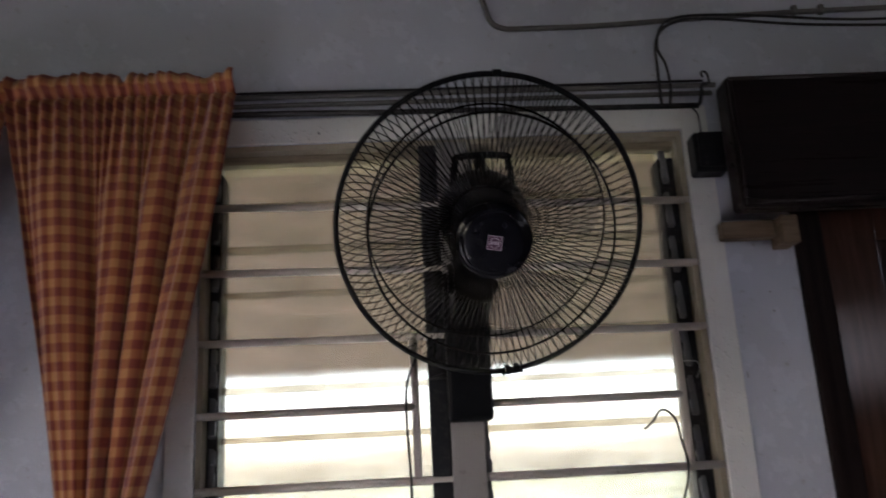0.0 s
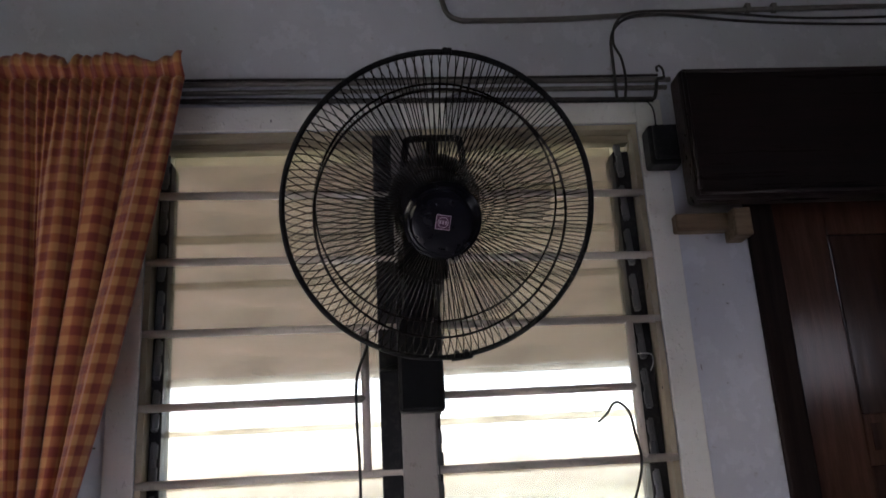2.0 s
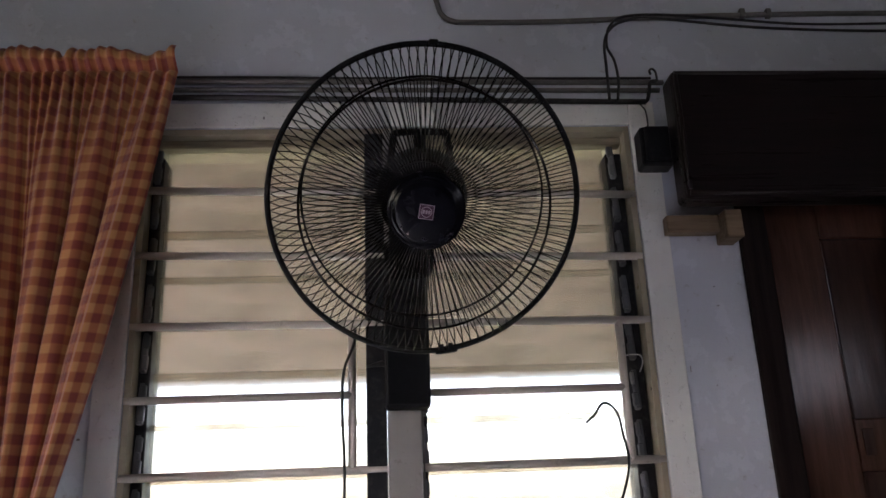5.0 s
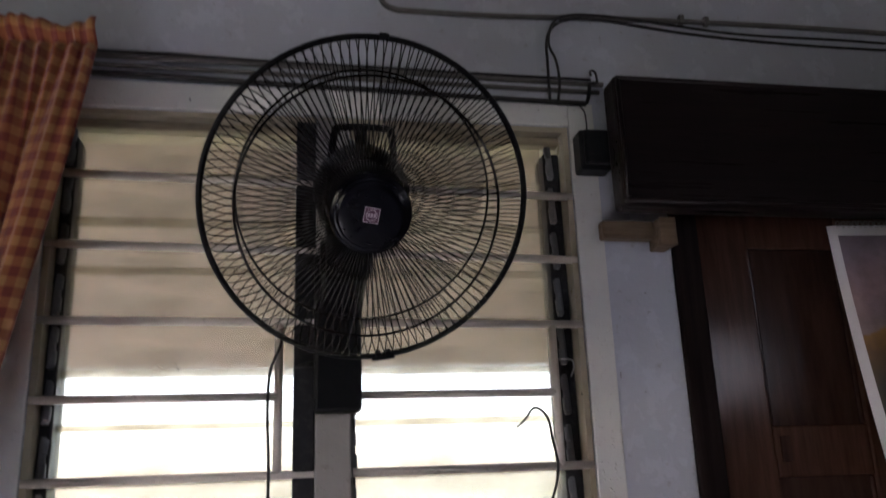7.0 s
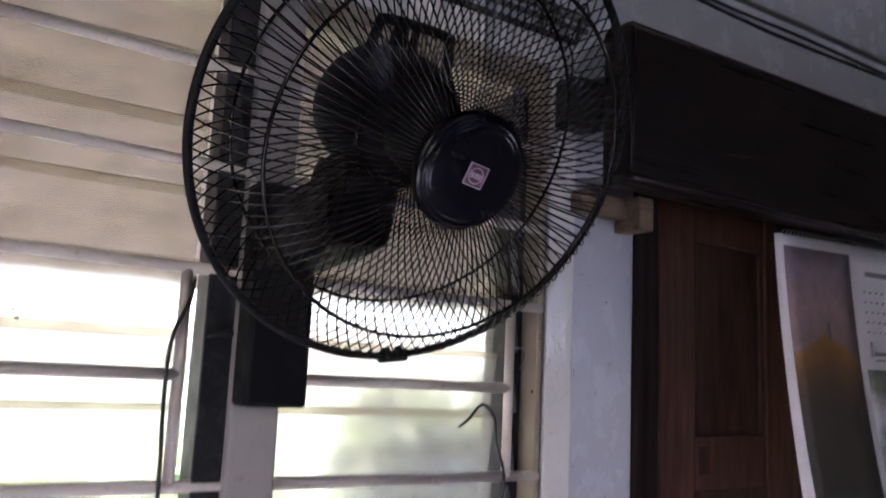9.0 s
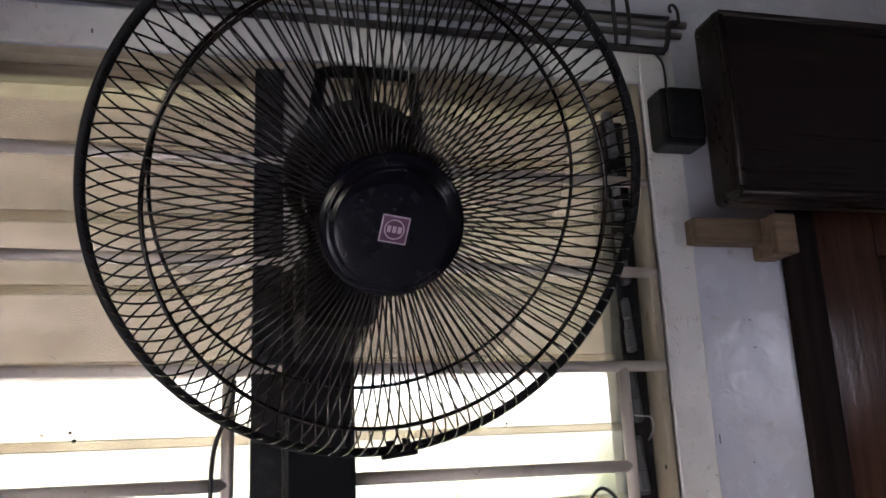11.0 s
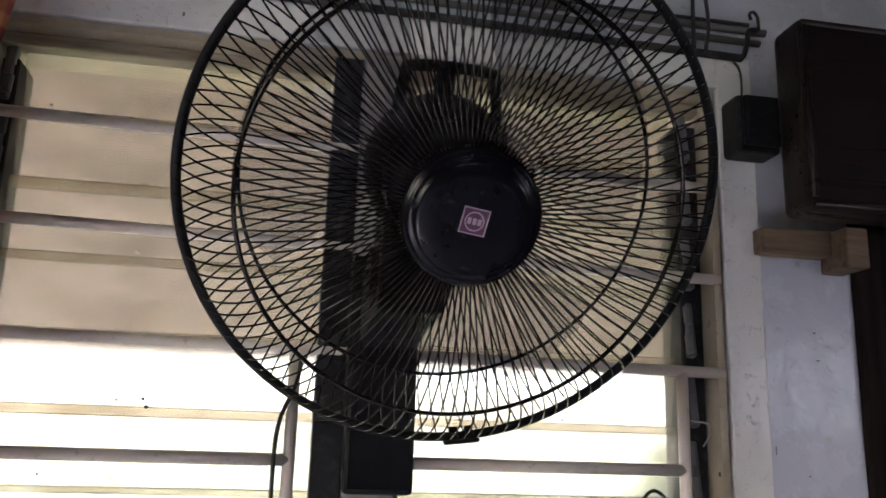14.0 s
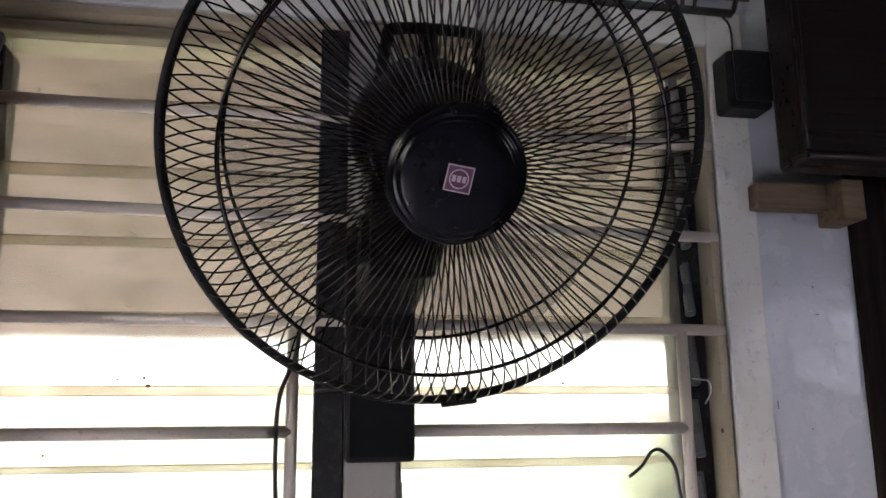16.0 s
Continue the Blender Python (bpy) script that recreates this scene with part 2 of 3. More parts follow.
def picture_material():
    """The printed photograph: dusky sky over a hill lit amber, dark slope below. UV runs over the sheet."""
    k = Mat("calendar_photo_print", (0.2, 0.15, 0.12), 0.35)
    sep = k.node("ShaderNodeSeparateXYZ")
    c = k.node("ShaderNodeTexCoord")
    k.link(c.outputs["UV"], sep.inputs[0])
    n = k.noise(9, 6, 0.65)
    ridge = k.math("MULTIPLY", k.math("ABSOLUTE", k.math("SUBTRACT", sep.outputs["X"], 0.52)), 0.16)
    h = k.math("ADD", k.math("ADD", sep.outputs["Y"], ridge), k.math("MULTIPLY", k.math("SUBTRACT", n, 0.5), 0.12))
    col = k.ramp(h, (0.0, (0.035, 0.035, 0.03)), (0.45, (0.06, 0.05, 0.035)), (0.565, (0.16, 0.085, 0.03)), (0.645, (0.3, 0.15, 0.04)), (0.66, (0.27, 0.2, 0.2)), (0.8, (0.33, 0.22, 0.23)), (1.0, (0.2, 0.16, 0.2)))
    k.base(k.mix(k.ramp(k.noise(40, 5), (0.4, grey(0)), (0.75, grey(0.35))), col, (0.06, 0.05, 0.05)))
    return k.m


def mist_material():
    """The second print: pale fog over grey-green slopes."""
    k = Mat("calendar_mist_print", (0.4, 0.41, 0.42), 0.4)
    k.base(k.ramp(k.noise(8, 5, 0.6, (1, 1, 2.2)), (0.36, (0.13, 0.15, 0.12)), (0.5, (0.36, 0.38, 0.38)), (0.62, (0.56, 0.56, 0.6))))
    return k.m


MIST = mist_material()
GLASS, BLADE, GINGHAM, PHOTO = glass_material(), blade_material(), gingham_material(), picture_material()
LEAF = leaf_material("shrub_leaf", (0.02, 0.035, 0.012), (0.06, 0.08, 0.025))
HEDGE = leaf_material("hedge_leaf", (0.045, 0.085, 0.02), (0.12, 0.15, 0.04))
APRON = paint("bounce_apron_brown", (0.072, 0.063, 0.053), (0.05, 0.045, 0.038), 0.8)
GRASS = paint("grassy_yard", (0.065, 0.08, 0.04), (0.1, 0.09, 0.06), 0.9)
AWNING = wood("weathered_beige_awning_board", (0.37, 0.285, 0.24), (0.5, 0.4, 0.34), 0.8, (5, 30, 30))
BARK = wood("brown_bark", (0.08, 0.06, 0.045), (0.14, 0.11, 0.08), 0.9, (30, 30, 6))


# ---- mesh helpers ----
def box(bm, x0, x1, y0, y1, z0, z1, bevel=0.0, segments=2):
    geom = bmesh.ops.create_cube(bm, size=1.0, matrix=Matrix.LocRotScale(((x0 + x1) / 2, (y0 + y1) / 2, (z0 + z1) / 2), None, (x1 - x0, y1 - y0, z1 - z0)))
    if bevel:
        edges = list({e for v in geom["verts"] for e in v.link_edges})
        bmesh.ops.bevel(bm, geom=edges, offset=bevel, segments=segments, affect="EDGES", profile=0.5)
    return bm


def tube(bm, pts, r, sides=8, closed=False, flat=1.0):
    """A round bar along pts; r may be one radius or one for each point."""
    pts = [Vector(p) for p in pts]
    n = len(pts)
    radii = r if isinstance(r, (list, tuple)) else [r] * n
    rings, side = [], None
    for i, p in enumerate(pts):
        a = pts[i - 1] if (i or closed) else p
        b = pts[(i + 1) % n] if (i < n - 1 or closed) else p
        way = (b - a).normalized()
        if side is None:
            side = way.orthogonal().normalized()
        side = (side - way * side.dot(way)).normalized()
        up = way.cross(side)
        rings.append([bm.verts.new(p + (side * math.cos(2 * math.pi * j / sides) + up * math.sin(2 * math.pi * j / sides) * flat) * radii[i]) for j in range(sides)])
    for i in range(n if closed else n - 1):
        a, b = rings[i], rings[(i + 1) % n]
        for j in range(sides):
            f = bm.faces.new((a[j], a[(j + 1) % sides], b[(j + 1) % sides], b[j]))
            f.smooth = True
    if not closed:
        bm.faces.new(rings[0][::-1])
        bm.faces.new(rings[-1])
    return bm


def smooth_line(pts, steps=8):
    """Catmull-Rom points through pts."""
    p = [Vector(q) for q in pts]
    p = [2 * p[0] - p[1], *p, 2 * p[-1] - p[-2]]
    out = []
    for i in range(1, len(p) - 2):
        for s in range(steps):
            t = s / steps
            out.append(0.5 * (2 * p[i] + (p[i + 1] - p[i - 1]) * t + (2 * p[i - 1] - 5 * p[i] + 4 * p[i + 1] - p[i + 2]) * t * t + (3 * p[i] - p[i - 1] - 3 * p[i + 1] + p[i + 2]) * t ** 3))
    return out + [p[-2]]


def lathe(bm, profile, sides=64):
    """Turns (radius, height) pairs round z."""
    rings = []
    for r, h in profile:
        if r < 1e-6:
            rings.append([bm.verts.new((0, 0, h))])
        else:
            rings.append([bm.verts.new((r * math.cos(2 * math.pi * j / sides), r * math.sin(2 * math.pi * j / sides), h)) for j in range(sides)])
    for a, b in zip(rings, rings[1:]):
        for j in range(sides):
            q = (j + 1) % sides
            if len(a) == 1:
                f = bm.faces.new((a[0], b[q], b[j]))
            elif len(b) == 1:
                f = bm.faces.new((a[j], a[q], b[0]))
            else:
                f = bm.faces.new((a[j], a[q], b[q], b[j]))
            f.smooth = True
    return bm


def circle(r, h, n=96):
    return [(r * math.cos(2 * math.pi * i / n), r * math.sin(2 * math.pi * i / n), h) for i in range(n)]


def mesh_of(name, bm, material):
    bmesh.ops.recalc_face_normals(bm, faces=bm.faces)
    me = bpy.data.meshes.new(name)
    bm.to_mesh(me)
    bm.free()
    me.materials.append(material)
    return me


def part(name, bm, material, parent, label=""):
    """Links a bmesh, in world places, as one mesh under a thing or a part."""
    ob = new(name, bm if isinstance(bm, bpy.types.Mesh) else mesh_of(name, bm, material))
    ob.parent = parent
    if parent.type == "EMPTY":
        ob.matrix_parent_inverse = Matrix.Translation(parent.location).inverted()
    return tagged(ob, label)


def thing(name, base, label, category, group="", kind=""):
    ob = new(name)
    ob.location, ob.empty_display_size = base, 0.05
    return tagged(ob, label, category, group, kind)


def single(name, bm, material, label, category, group="", kind=""):
    return tagged(new(name, mesh_of(name, bm, material)), label, category, group, kind)


def B():
    return bmesh.new()


# ---- plan ----
WY, WT = 1.66, 0.16            # inner face and thickness of the window wall
X0, X1, ZB, ZT = -0.318, 0.686, 0.95, 2.288   # window opening
DX0, DX1, DZ = 0.886, 1.70, 2.2              # doorway
XL, XR, YB, H = -2.4, 1.76, -2.1, 3.05        # room
SX = (0.06, 0.34, 1.81, 2.15)  # side window: y from, to; z from, to
RX = (-0.95, 0.15, 1.2, 2.3)   # west window: y from, to; z from, to
VX = (0.06, 0.54, 2.64, 2.84)  # added glint opening, south wall: x from, to; z from, to

# ---- structure ----
bm = B()
for a in ((XL - 0.15, X0, 0, H), (X0, X1, 0, ZB), (X0, X1, ZT, H), (X1, DX0, 0, H), (DX0, DX1, DZ, H), (DX1, XR + 0.15, 0, H)):
    box(bm, a[0], a[1], WY, WY + WT, a[2], a[3])
bmesh.ops.remove_doubles(bm, verts=bm.verts, dist=1e-5)
single("wall_north", bm, WALL, "bluish white enamelled plaster wall round the louvre window", "wall", kind="structure")
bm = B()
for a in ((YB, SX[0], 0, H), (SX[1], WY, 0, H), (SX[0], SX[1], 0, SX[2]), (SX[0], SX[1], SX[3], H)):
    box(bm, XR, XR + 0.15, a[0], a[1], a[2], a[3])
single("wall_east", bm, DARK_WALL, "wall beside the door, made dark brown to cut bounce light", "wall", kind="structure")
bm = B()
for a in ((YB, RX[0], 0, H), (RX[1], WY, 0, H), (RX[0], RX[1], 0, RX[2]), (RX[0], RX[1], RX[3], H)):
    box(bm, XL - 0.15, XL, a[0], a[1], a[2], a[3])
single("wall_west", bm, DARK_WALL, "side wall with a window, made dark brown to cut bounce light", "wall", kind="structure")
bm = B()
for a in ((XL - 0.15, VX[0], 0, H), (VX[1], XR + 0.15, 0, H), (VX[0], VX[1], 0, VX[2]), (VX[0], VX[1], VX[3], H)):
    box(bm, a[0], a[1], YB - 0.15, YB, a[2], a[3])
single("wall_south", bm, DARK_WALL, "rear wall, made dark brown to cut bounce light, with an added opening", "wall", kind="structure")
single("floor", box(B(), XL - 0.15, XR + 0.15, YB - 0.15, WY + WT, -0.15, -0.002), FLOOR, "grey cement floor of the room", "floor", kind="structure")
single("ceiling", box(B(), XL - 0.15, XR + 0.15, YB - 0.15, WY + WT, H, H + 0.12), CEIL, "plain ceiling, made dark brown to cut bounce light", "ceiling", kind="structure")

# raised white band round the window opening
bm = B()
box(bm, X0 - 0.055, X0 + 0.0, WY - 0.006, WY + 0.02, ZB, ZT + 0.058, 0.002)
box(bm, X1, X1 + 0.056, WY - 0.006, WY + 0.02, ZB, ZT + 0.052, 0.002)
box(bm, X0, X1, WY - 0.0055, WY + 0.02, ZT, ZT + 0.055, 0.002)
single("window_trim", bm, BAND, "glossy white enamelled band framing the window", "window trim", kind="structure")


# ---- louvre window ----
PITCH, BLADE_H, FIRST = 0.097, 0.109, 2.282
window = thing("window_1", (0.18, WY + 0.08, ZB), "louvre window with dusty obscure glass blades in dark channels", "window", kind="structure")
bm = B()
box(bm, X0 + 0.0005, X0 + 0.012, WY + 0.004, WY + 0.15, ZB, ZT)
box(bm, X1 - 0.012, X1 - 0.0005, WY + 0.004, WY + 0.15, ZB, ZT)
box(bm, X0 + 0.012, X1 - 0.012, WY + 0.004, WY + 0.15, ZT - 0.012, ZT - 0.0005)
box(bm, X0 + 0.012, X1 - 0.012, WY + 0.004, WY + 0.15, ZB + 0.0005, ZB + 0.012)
part("window_frame", bm, REVEAL, window, "cream painted reveal, darkened for the shade of its soffit")
part("head_rail", box(B(), X0 + 0.012, X1 - 0.012, WY + 0.03, WY + 0.06, ZT - 0.03, ZT - 0.0125, 0.003), RAIL, window, "dirty brown-stained cream head rail")
part("mullion", box(B(), 0.166, 0.229, WY - 0.014, WY + 0.10, ZB + 0.012, ZT - 0.012, 0.003), POST, window, "scuffed grey-white post")


def clip_mesh(side):
    """The pressed-metal holder of one louvre blade: plate, upper lip, lower lip and rivet."""
    bm = B()
    tilt = Matrix.Rotation(radians(-9), 4, "X")
    box(bm, -0.006, 0.006, -0.009, 0.009, -0.040, 0.040, 0.002, 1)
    box(bm, side * 0.004 - 0.006, side * 0.004 + 0.006, -0.013, -0.004, -0.036, -0.008, 0.002, 1)
    box(bm, side * 0.004 - 0.005, side * 0.004 + 0.005, -0.0125, -0.005, 0.006, 0.034, 0.002, 1)
    bm.transform(tilt)
    return mesh_of("louvre_clip", bm, CLIP)


def glass_mesh(width):
    bm = B()
    box(bm, -width / 2, width / 2, -0.0025, 0.0025, -BLADE_H / 2, BLADE_H / 2, 0.0008, 1)
    bm.transform(Matrix.Rotation(radians(9), 4, "X"))
    return mesh_of("louvre_blade", bm, GLASS)


CLIPS = {s: clip_mesh(s) for s in (-1, 1)}
random.seed(4)
for a, b in ((-0.306, 0.1655), (0.2295, 0.674)):
    left_w, right_w = (0.022, 0.038) if a < 0 else (0.012, 0.034)
    for x, w, s in ((a, left_w, 1), (b - right_w, right_w, -1)):
        inner = a < 0 and s < 0
        part("louvre_channel", box(B(), x, x + w, WY + (0.002 if inner else 0.042), WY + (0.054 if inner else 0.105), ZB + 0.013, ZT - (0.0125 if inner else 0.046), 0.002, 1), CHANNEL, window, "dark metal louvre channel")
    g0, g1 = a + left_w, b - right_w
    pane = glass_mesh(g1 - g0 + 0.004)
    for i in range(13):
        z = FIRST - BLADE_H / 2 - PITCH * i
        blade = part("louvre_blade", pane, GLASS, window)
        lean = random.uniform(-0.5, 0.5)
        blade.matrix_basis = pose((g0 + g1) / 2, WY + 0.074, z + random.uniform(-0.001, 0.001), lean, random.uniform(-0.12, 0.12), 0)
        for x, s in ((g0 - 0.004, 1), (g1 + 0.004, -1)):
            clip = part("louvre_clip", CLIPS[s], CLIP, window)
            clip.matrix_basis = pose(x - s * (0.004 if (a > 0 and s > 0) else 0.008), WY + 0.0445, z - 0.005)
part("latch", tube(B(), smooth_line([(0.642, WY + 0.045, 1.806), (0.646, WY + 0.02, 1.803), (0.662, WY + 0.018, 1.800), (0.665, WY + 0.02, 1.785), (0.661, WY + 0.03, 1.77)], 5), 0.0013, 6), STEEL, window, "bent bright wire latch")

for x, z, r in ((-0.081, 1.797, 0.0026), (-0.086, 1.807, 0.002), (-0.118, 1.805, 0.0015), (0.47, 1.80, 0.0018), (-0.245, 2.19, 0.002), (-0.20, 1.712, 0.0016), (0.02, 1.62, 0.0016), (0.52, 1.612, 0.0018)):
    bm = B()
    bmesh.ops.create_icosphere(bm, subdivisions=1, radius=r, matrix=Matrix.Translation((x, WY + 0.0655, z)) @ Matrix.Diagonal((1.3, 0.5, 1, 1)))
    part("dirt_fleck", bm, CABLE, window, "dark fleck of dirt")
part("screw_hole", tube(B(), [(0.6738, WY + 0.012, 1.734), (0.6745, WY + 0.012, 1.734)], 0.0035, 10), CABLE, window, "dark empty screw hole")

part("lever", tube(B(), [(0.166, WY + 0.02, 1.795), (0.158, WY - 0.008, 1.793), (0.128, WY - 0.012, 1.787)], [0.005, 0.006, 0.002], 8), CABLE, window, "dark pointed louvre lever")

# ---- security grille ----
grille = thing("window_grille", (0.18, WY + 0.01, ZB), "off-white painted round-bar security grille with worn paint", "window grille")
LEVELS = [(2.156, 2.134), (2.019, 2.0), (1.8775, 1.869), (1.738, 1.738), (1.6, 1.602), (1.463, 1.463), (1.327, 1.327), (1.19, 1.19), (1.06, 1.06)]
for zl, zr in LEVELS:
    zm = (zl + zr) / 2
    if zl == 1.738:
        # this level stops at the short uprights
        part("bar", tube(B(), [(X0 + 0.001, WY + 0.008, zl), (0.101, WY + 0.0075, zm)], 0.0078, 10), BAR, grille)
        part("bar", tube(B(), [(0.222, WY + 0.008, zm), (0.622, WY + 0.008, zr)], 0.0078, 10), BAR, grille)
        continue
    part("bar", tube(B(), [(X0 + 0.001, WY + 0.008, zl), (0.168, WY + 0.0075, zm), (X1 - 0.001, WY + 0.008, zr)], 0.0078, 10), BAR, grille)
for x, top, low in ((0.101, 1.8755, 1.605), (0.622, 1.869, 1.602)):
    part("upright_bar", tube(B(), [(x, WY + 0.008, top), (x, WY + 0.008, low)], 0.0078, 10), BAR, grille)

# chips and scuffs in the wall paint
north = bpy.data.objects["wall_north"]
for x, z, w, h, y in ((-0.077, 2.308, 0.0014, 0.003, WY - 0.006), (0.821, 1.931, 0.002, 0.0011, WY), (0.824, 1.892, 0.003, 0.0009, WY), (0.752, 1.768, 0.0009, 0.006, WY), (-0.391, 1.671, 0.003, 0.002, WY), (0.8, 1.735, 0.0012, 0.0012, WY)):
    part("paint_chip", box(B(), x - w, x + w, y - 0.0008, y + 0.002, z - h, z + h, 0.0006, 1), CHIP, north, "dark chip in the paint")

# ---- wall fan ----
C = Vector((0.2293, 1.2979, 1.979))
FWD = Vector((-0.003, -0.871, -0.491)).normalized()
SIDE = Vector((0, 0, 1)).cross(FWD).normalized()
HEAD = Matrix.Translation(C) @ Matrix((SIDE, FWD.cross(SIDE), FWD)).transposed().to_4x4()


def head(bm):
    bm.transform(HEAD)
    return bm


fan = thing("wall_fan", (0.204, 1.646, 1.703), "black wall fan with wire guard, tilted down, on the window post", "fan")
part("mount", box(B(), 0.163, 0.2455, 1.594, 1.6455, 1.703, 1.985, 0.006), BLACK, fan, "black wall bracket cover")


def slab(profile, x0, x1, bevel):
    """A block cut to a (y, z) outline, with rounded edges."""
    bm = B()
    f = bm.faces.new([bm.verts.new((x0, y, z)) for y, z in profile])
    ret = bmesh.ops.extrude_face_region(bm, geom=[f])
    bmesh.ops.translate(bm, verts=[g for g in ret["geom"] if isinstance(g, bmesh.types.BMVert)], vec=(x1 - x0, 0, 0))
    bmesh.ops.recalc_face_normals(bm, faces=bm.faces)
    bmesh.ops.bevel(bm, geom=bm.edges[:], offset=bevel, segments=2, affect="EDGES", profile=0.5)
    return bm


part("neck", slab([(1.61, 1.873), (1.53, 1.876), (1.424, 1.884), (1.396, 1.887), (1.384, 1.914), (1.372, 1.955), (1.39, 1.99), (1.46, 1.985), (1.475, 1.966), (1.61, 1.966)], 0.174, 0.240, 0.005), BLACK, fan, "black angled neck arm")
part("tilt_joint", tube(B(), [(0.166, 1.425, 1.93), (0.248, 1.425, 1.93)], 0.026, 20), BLACK, fan)
motor = part("motor_housing", head(lathe(B(), [(0, -0.055), (0.05, -0.056), (0.066, -0.062), (0.075, -0.078), (0.077, -0.12), (0.073, -0.155), (0.06, -0.178), (0.035, -0.19), (0, -0.193)])), BLACK, fan, "rounded black motor housing")
bm = B()
tube(bm, smooth_line([(-0.052, 0.04, -0.1), (-0.045, 0.09, -0.105), (-0.036, 0.102, -0.106), (0.036, 0.102, -0.106), (0.045, 0.09, -0.105), (0.052, 0.04, -0.1)], 5), 0.006, 8)
tube(bm, [(0.0, 0.06, -0.102), (0.0, 0.102, -0.106)], 0.005, 8)
part("carry_handle", head(bm), BLACK, motor)
part("oscillation_knob", head(tube(B(), [(0.0, 0.07, -0.14), (0.0, 0.1, -0.142)], [0.011, 0.009], 14)), BLACK, motor)
part("spinner", head(lathe(B(), [(0, 0.03), (0.02, 0.029), (0.034, 0.02), (0.038, -0.02), (0.036, -0.04), (0, -0.041)], 32)), BLACK, fan)


def blade_bm(turn):
    bm = B()
    rows = []
    for i in range(15):
        t = i / 14
        r = 0.034 + 0.162 * t
        lo = -0.25 - 0.42 * math.sin(math.pi * min(1, t * 1.05) * 0.62)
        hi = 0.25 + 0.75 * math.sin(math.pi * min(1, t) * 0.6)
        if t > 0.85:
            cut = (t - 0.85) / 0.15
            lo, hi = lo + 0.45 * cut ** 2, hi - 0.4 * cut ** 2
        row = []
        for j in range(13):
            a = turn + lo + (hi - lo) * j / 12
            h = -0.026 + 0.05 * (j / 12 - 0.5) * (1 - 0.35 * t)
            row.append((r * math.cos(a), r * math.sin(a), h))
        rows.append(row)
    front = [[bm.verts.new(p) for p in row] for row in rows]
    rear = [[bm.verts.new((x, y, z - 0.0016)) for x, y, z in row] for row in rows]
    for i in range(14):
        for j in range(12):
            for g, flip in ((front, 1), (rear, -1)):
                f = bm.faces.new([g[i][j], g[i][j + 1], g[i + 1][j + 1], g[i + 1][j]][::flip])
                f.smooth = True
    rim = [(0, j) for j in range(13)] + [(i, 12) for i in range(1, 15)] + [(14, j) for j in range(11, -1, -1)] + [(i, 0) for i in range(13, 0, -1)]
    for (a, b), (c, d) in zip(rim, rim[1:] + rim[:1]):
        bm.faces.new((front[a][b], front[c][d], rear[c][d], rear[a][b]))
    return bm


for k in range(3):
    part("blade", head(blade_bm(0.5 + k * 2 * math.pi / 3)), BLADE, fan, "blade, made see-through grey for the haze of its spin")

WIRES = 112


def wire_mesh(profile, twist, r):
    """One guard wire from the hub to the rim, swept sideways by the twist."""
    line = smooth_line([(p[0] * math.cos(twist * w), p[0] * math.sin(twist * w), p[1]) for p, w in profile], 3)
    bm = B()
    tube(bm, line, r, 5)
    return mesh_of("guard_wire", bm, WIRE)


def guard(name, rings, profile, twist, offset, label):
    bm = B()
    for r, h, thick in rings:
        tube(bm, circle(r, h), thick, 8, True)
    ob = part(name, head(bm), WIRE, fan, label)
    wire = wire_mesh(profile, twist, 0.00095)
    for i in range(WIRES):
        w = part("guard_wire", wire, WIRE, ob)
        w.matrix_basis = HEAD @ pose(0, 0, 0, 0, 0, 360 * (i + offset) / WIRES)
    return ob


FRONT = [((0.054, 0.077), 0.0), ((0.1, 0.081), 0.0), ((0.145, 0.073), 0.0), ((0.187, 0.055), 0.06), ((0.212, 0.038), 0.35), ((0.23, 0.021), 0.75), ((0.2385, 0.009), 1.0), ((0.241, -0.001), 1.1)]
REAR = [((0.06, -0.052), 0.0), ((0.11, -0.056), 0.0), ((0.16, -0.05), 0.0), ((0.193, -0.039), 0.1), ((0.217, -0.025), 0.45), ((0.234, -0.01), 0.9), ((0.2405, 0.002), 1.1)]
front = guard("front_guard", [(0.188, 0.0535, 0.0021)], FRONT, -0.034, 0.0, "black wire front guard")
rear = guard("rear_guard", [(0.193, -0.0405, 0.0019), (0.06, -0.053, 0.003)], REAR, 0.034, 0.1, "black wire rear guard")
rim = part("guard_rim", head(tube(B(), circle(0.2405, 0.0, 160), 0.0046, 10, True)), BLACK, fan)
bm = B()
box(bm, -0.018, 0.018, -0.247, -0.2415, -0.006, 0.006, 0.002)
box(bm, -0.011, -0.003, -0.2415, -0.233, -0.006, 0.006, 0.001)
box(bm, 0.004, 0.012, -0.2415, -0.233, -0.006, 0.006, 0.001)
bm.transform(Matrix.Rotation(radians(8), 4, "Z"))
part("rim_catch", head(bm), BLACK, rim)
bm = B()
box(bm, -0.007, 0.007, 0.238, 0.2475, -0.007, 0.007, 0.002)
bm.transform(Matrix.Rotation(radians(-4), 4, "Z"))
part("rim_clip", head(bm), BLACK, rim)
cap = part("guard_cap", head(lathe(B(), [(0, 0.0915), (0.034, 0.0913), (0.044, 0.0907), (0.0475, 0.0892), (0.0485, 0.0872), (0.0505, 0.0872), (0.0525, 0.0862), (0.0535, 0.0842), (0.0555, 0.0837), (0.0575, 0.0817), (0.0585, 0.0767), (0.056, 0.0715), (0, 0.0715)], 72)), GLOSS, fan, "glossy black round cap with stepped rim")


def on_cap(bm, turn=-9):
    bm.transform(HEAD @ Matrix.Rotation(radians(turn), 4, "Z"))
    return bm


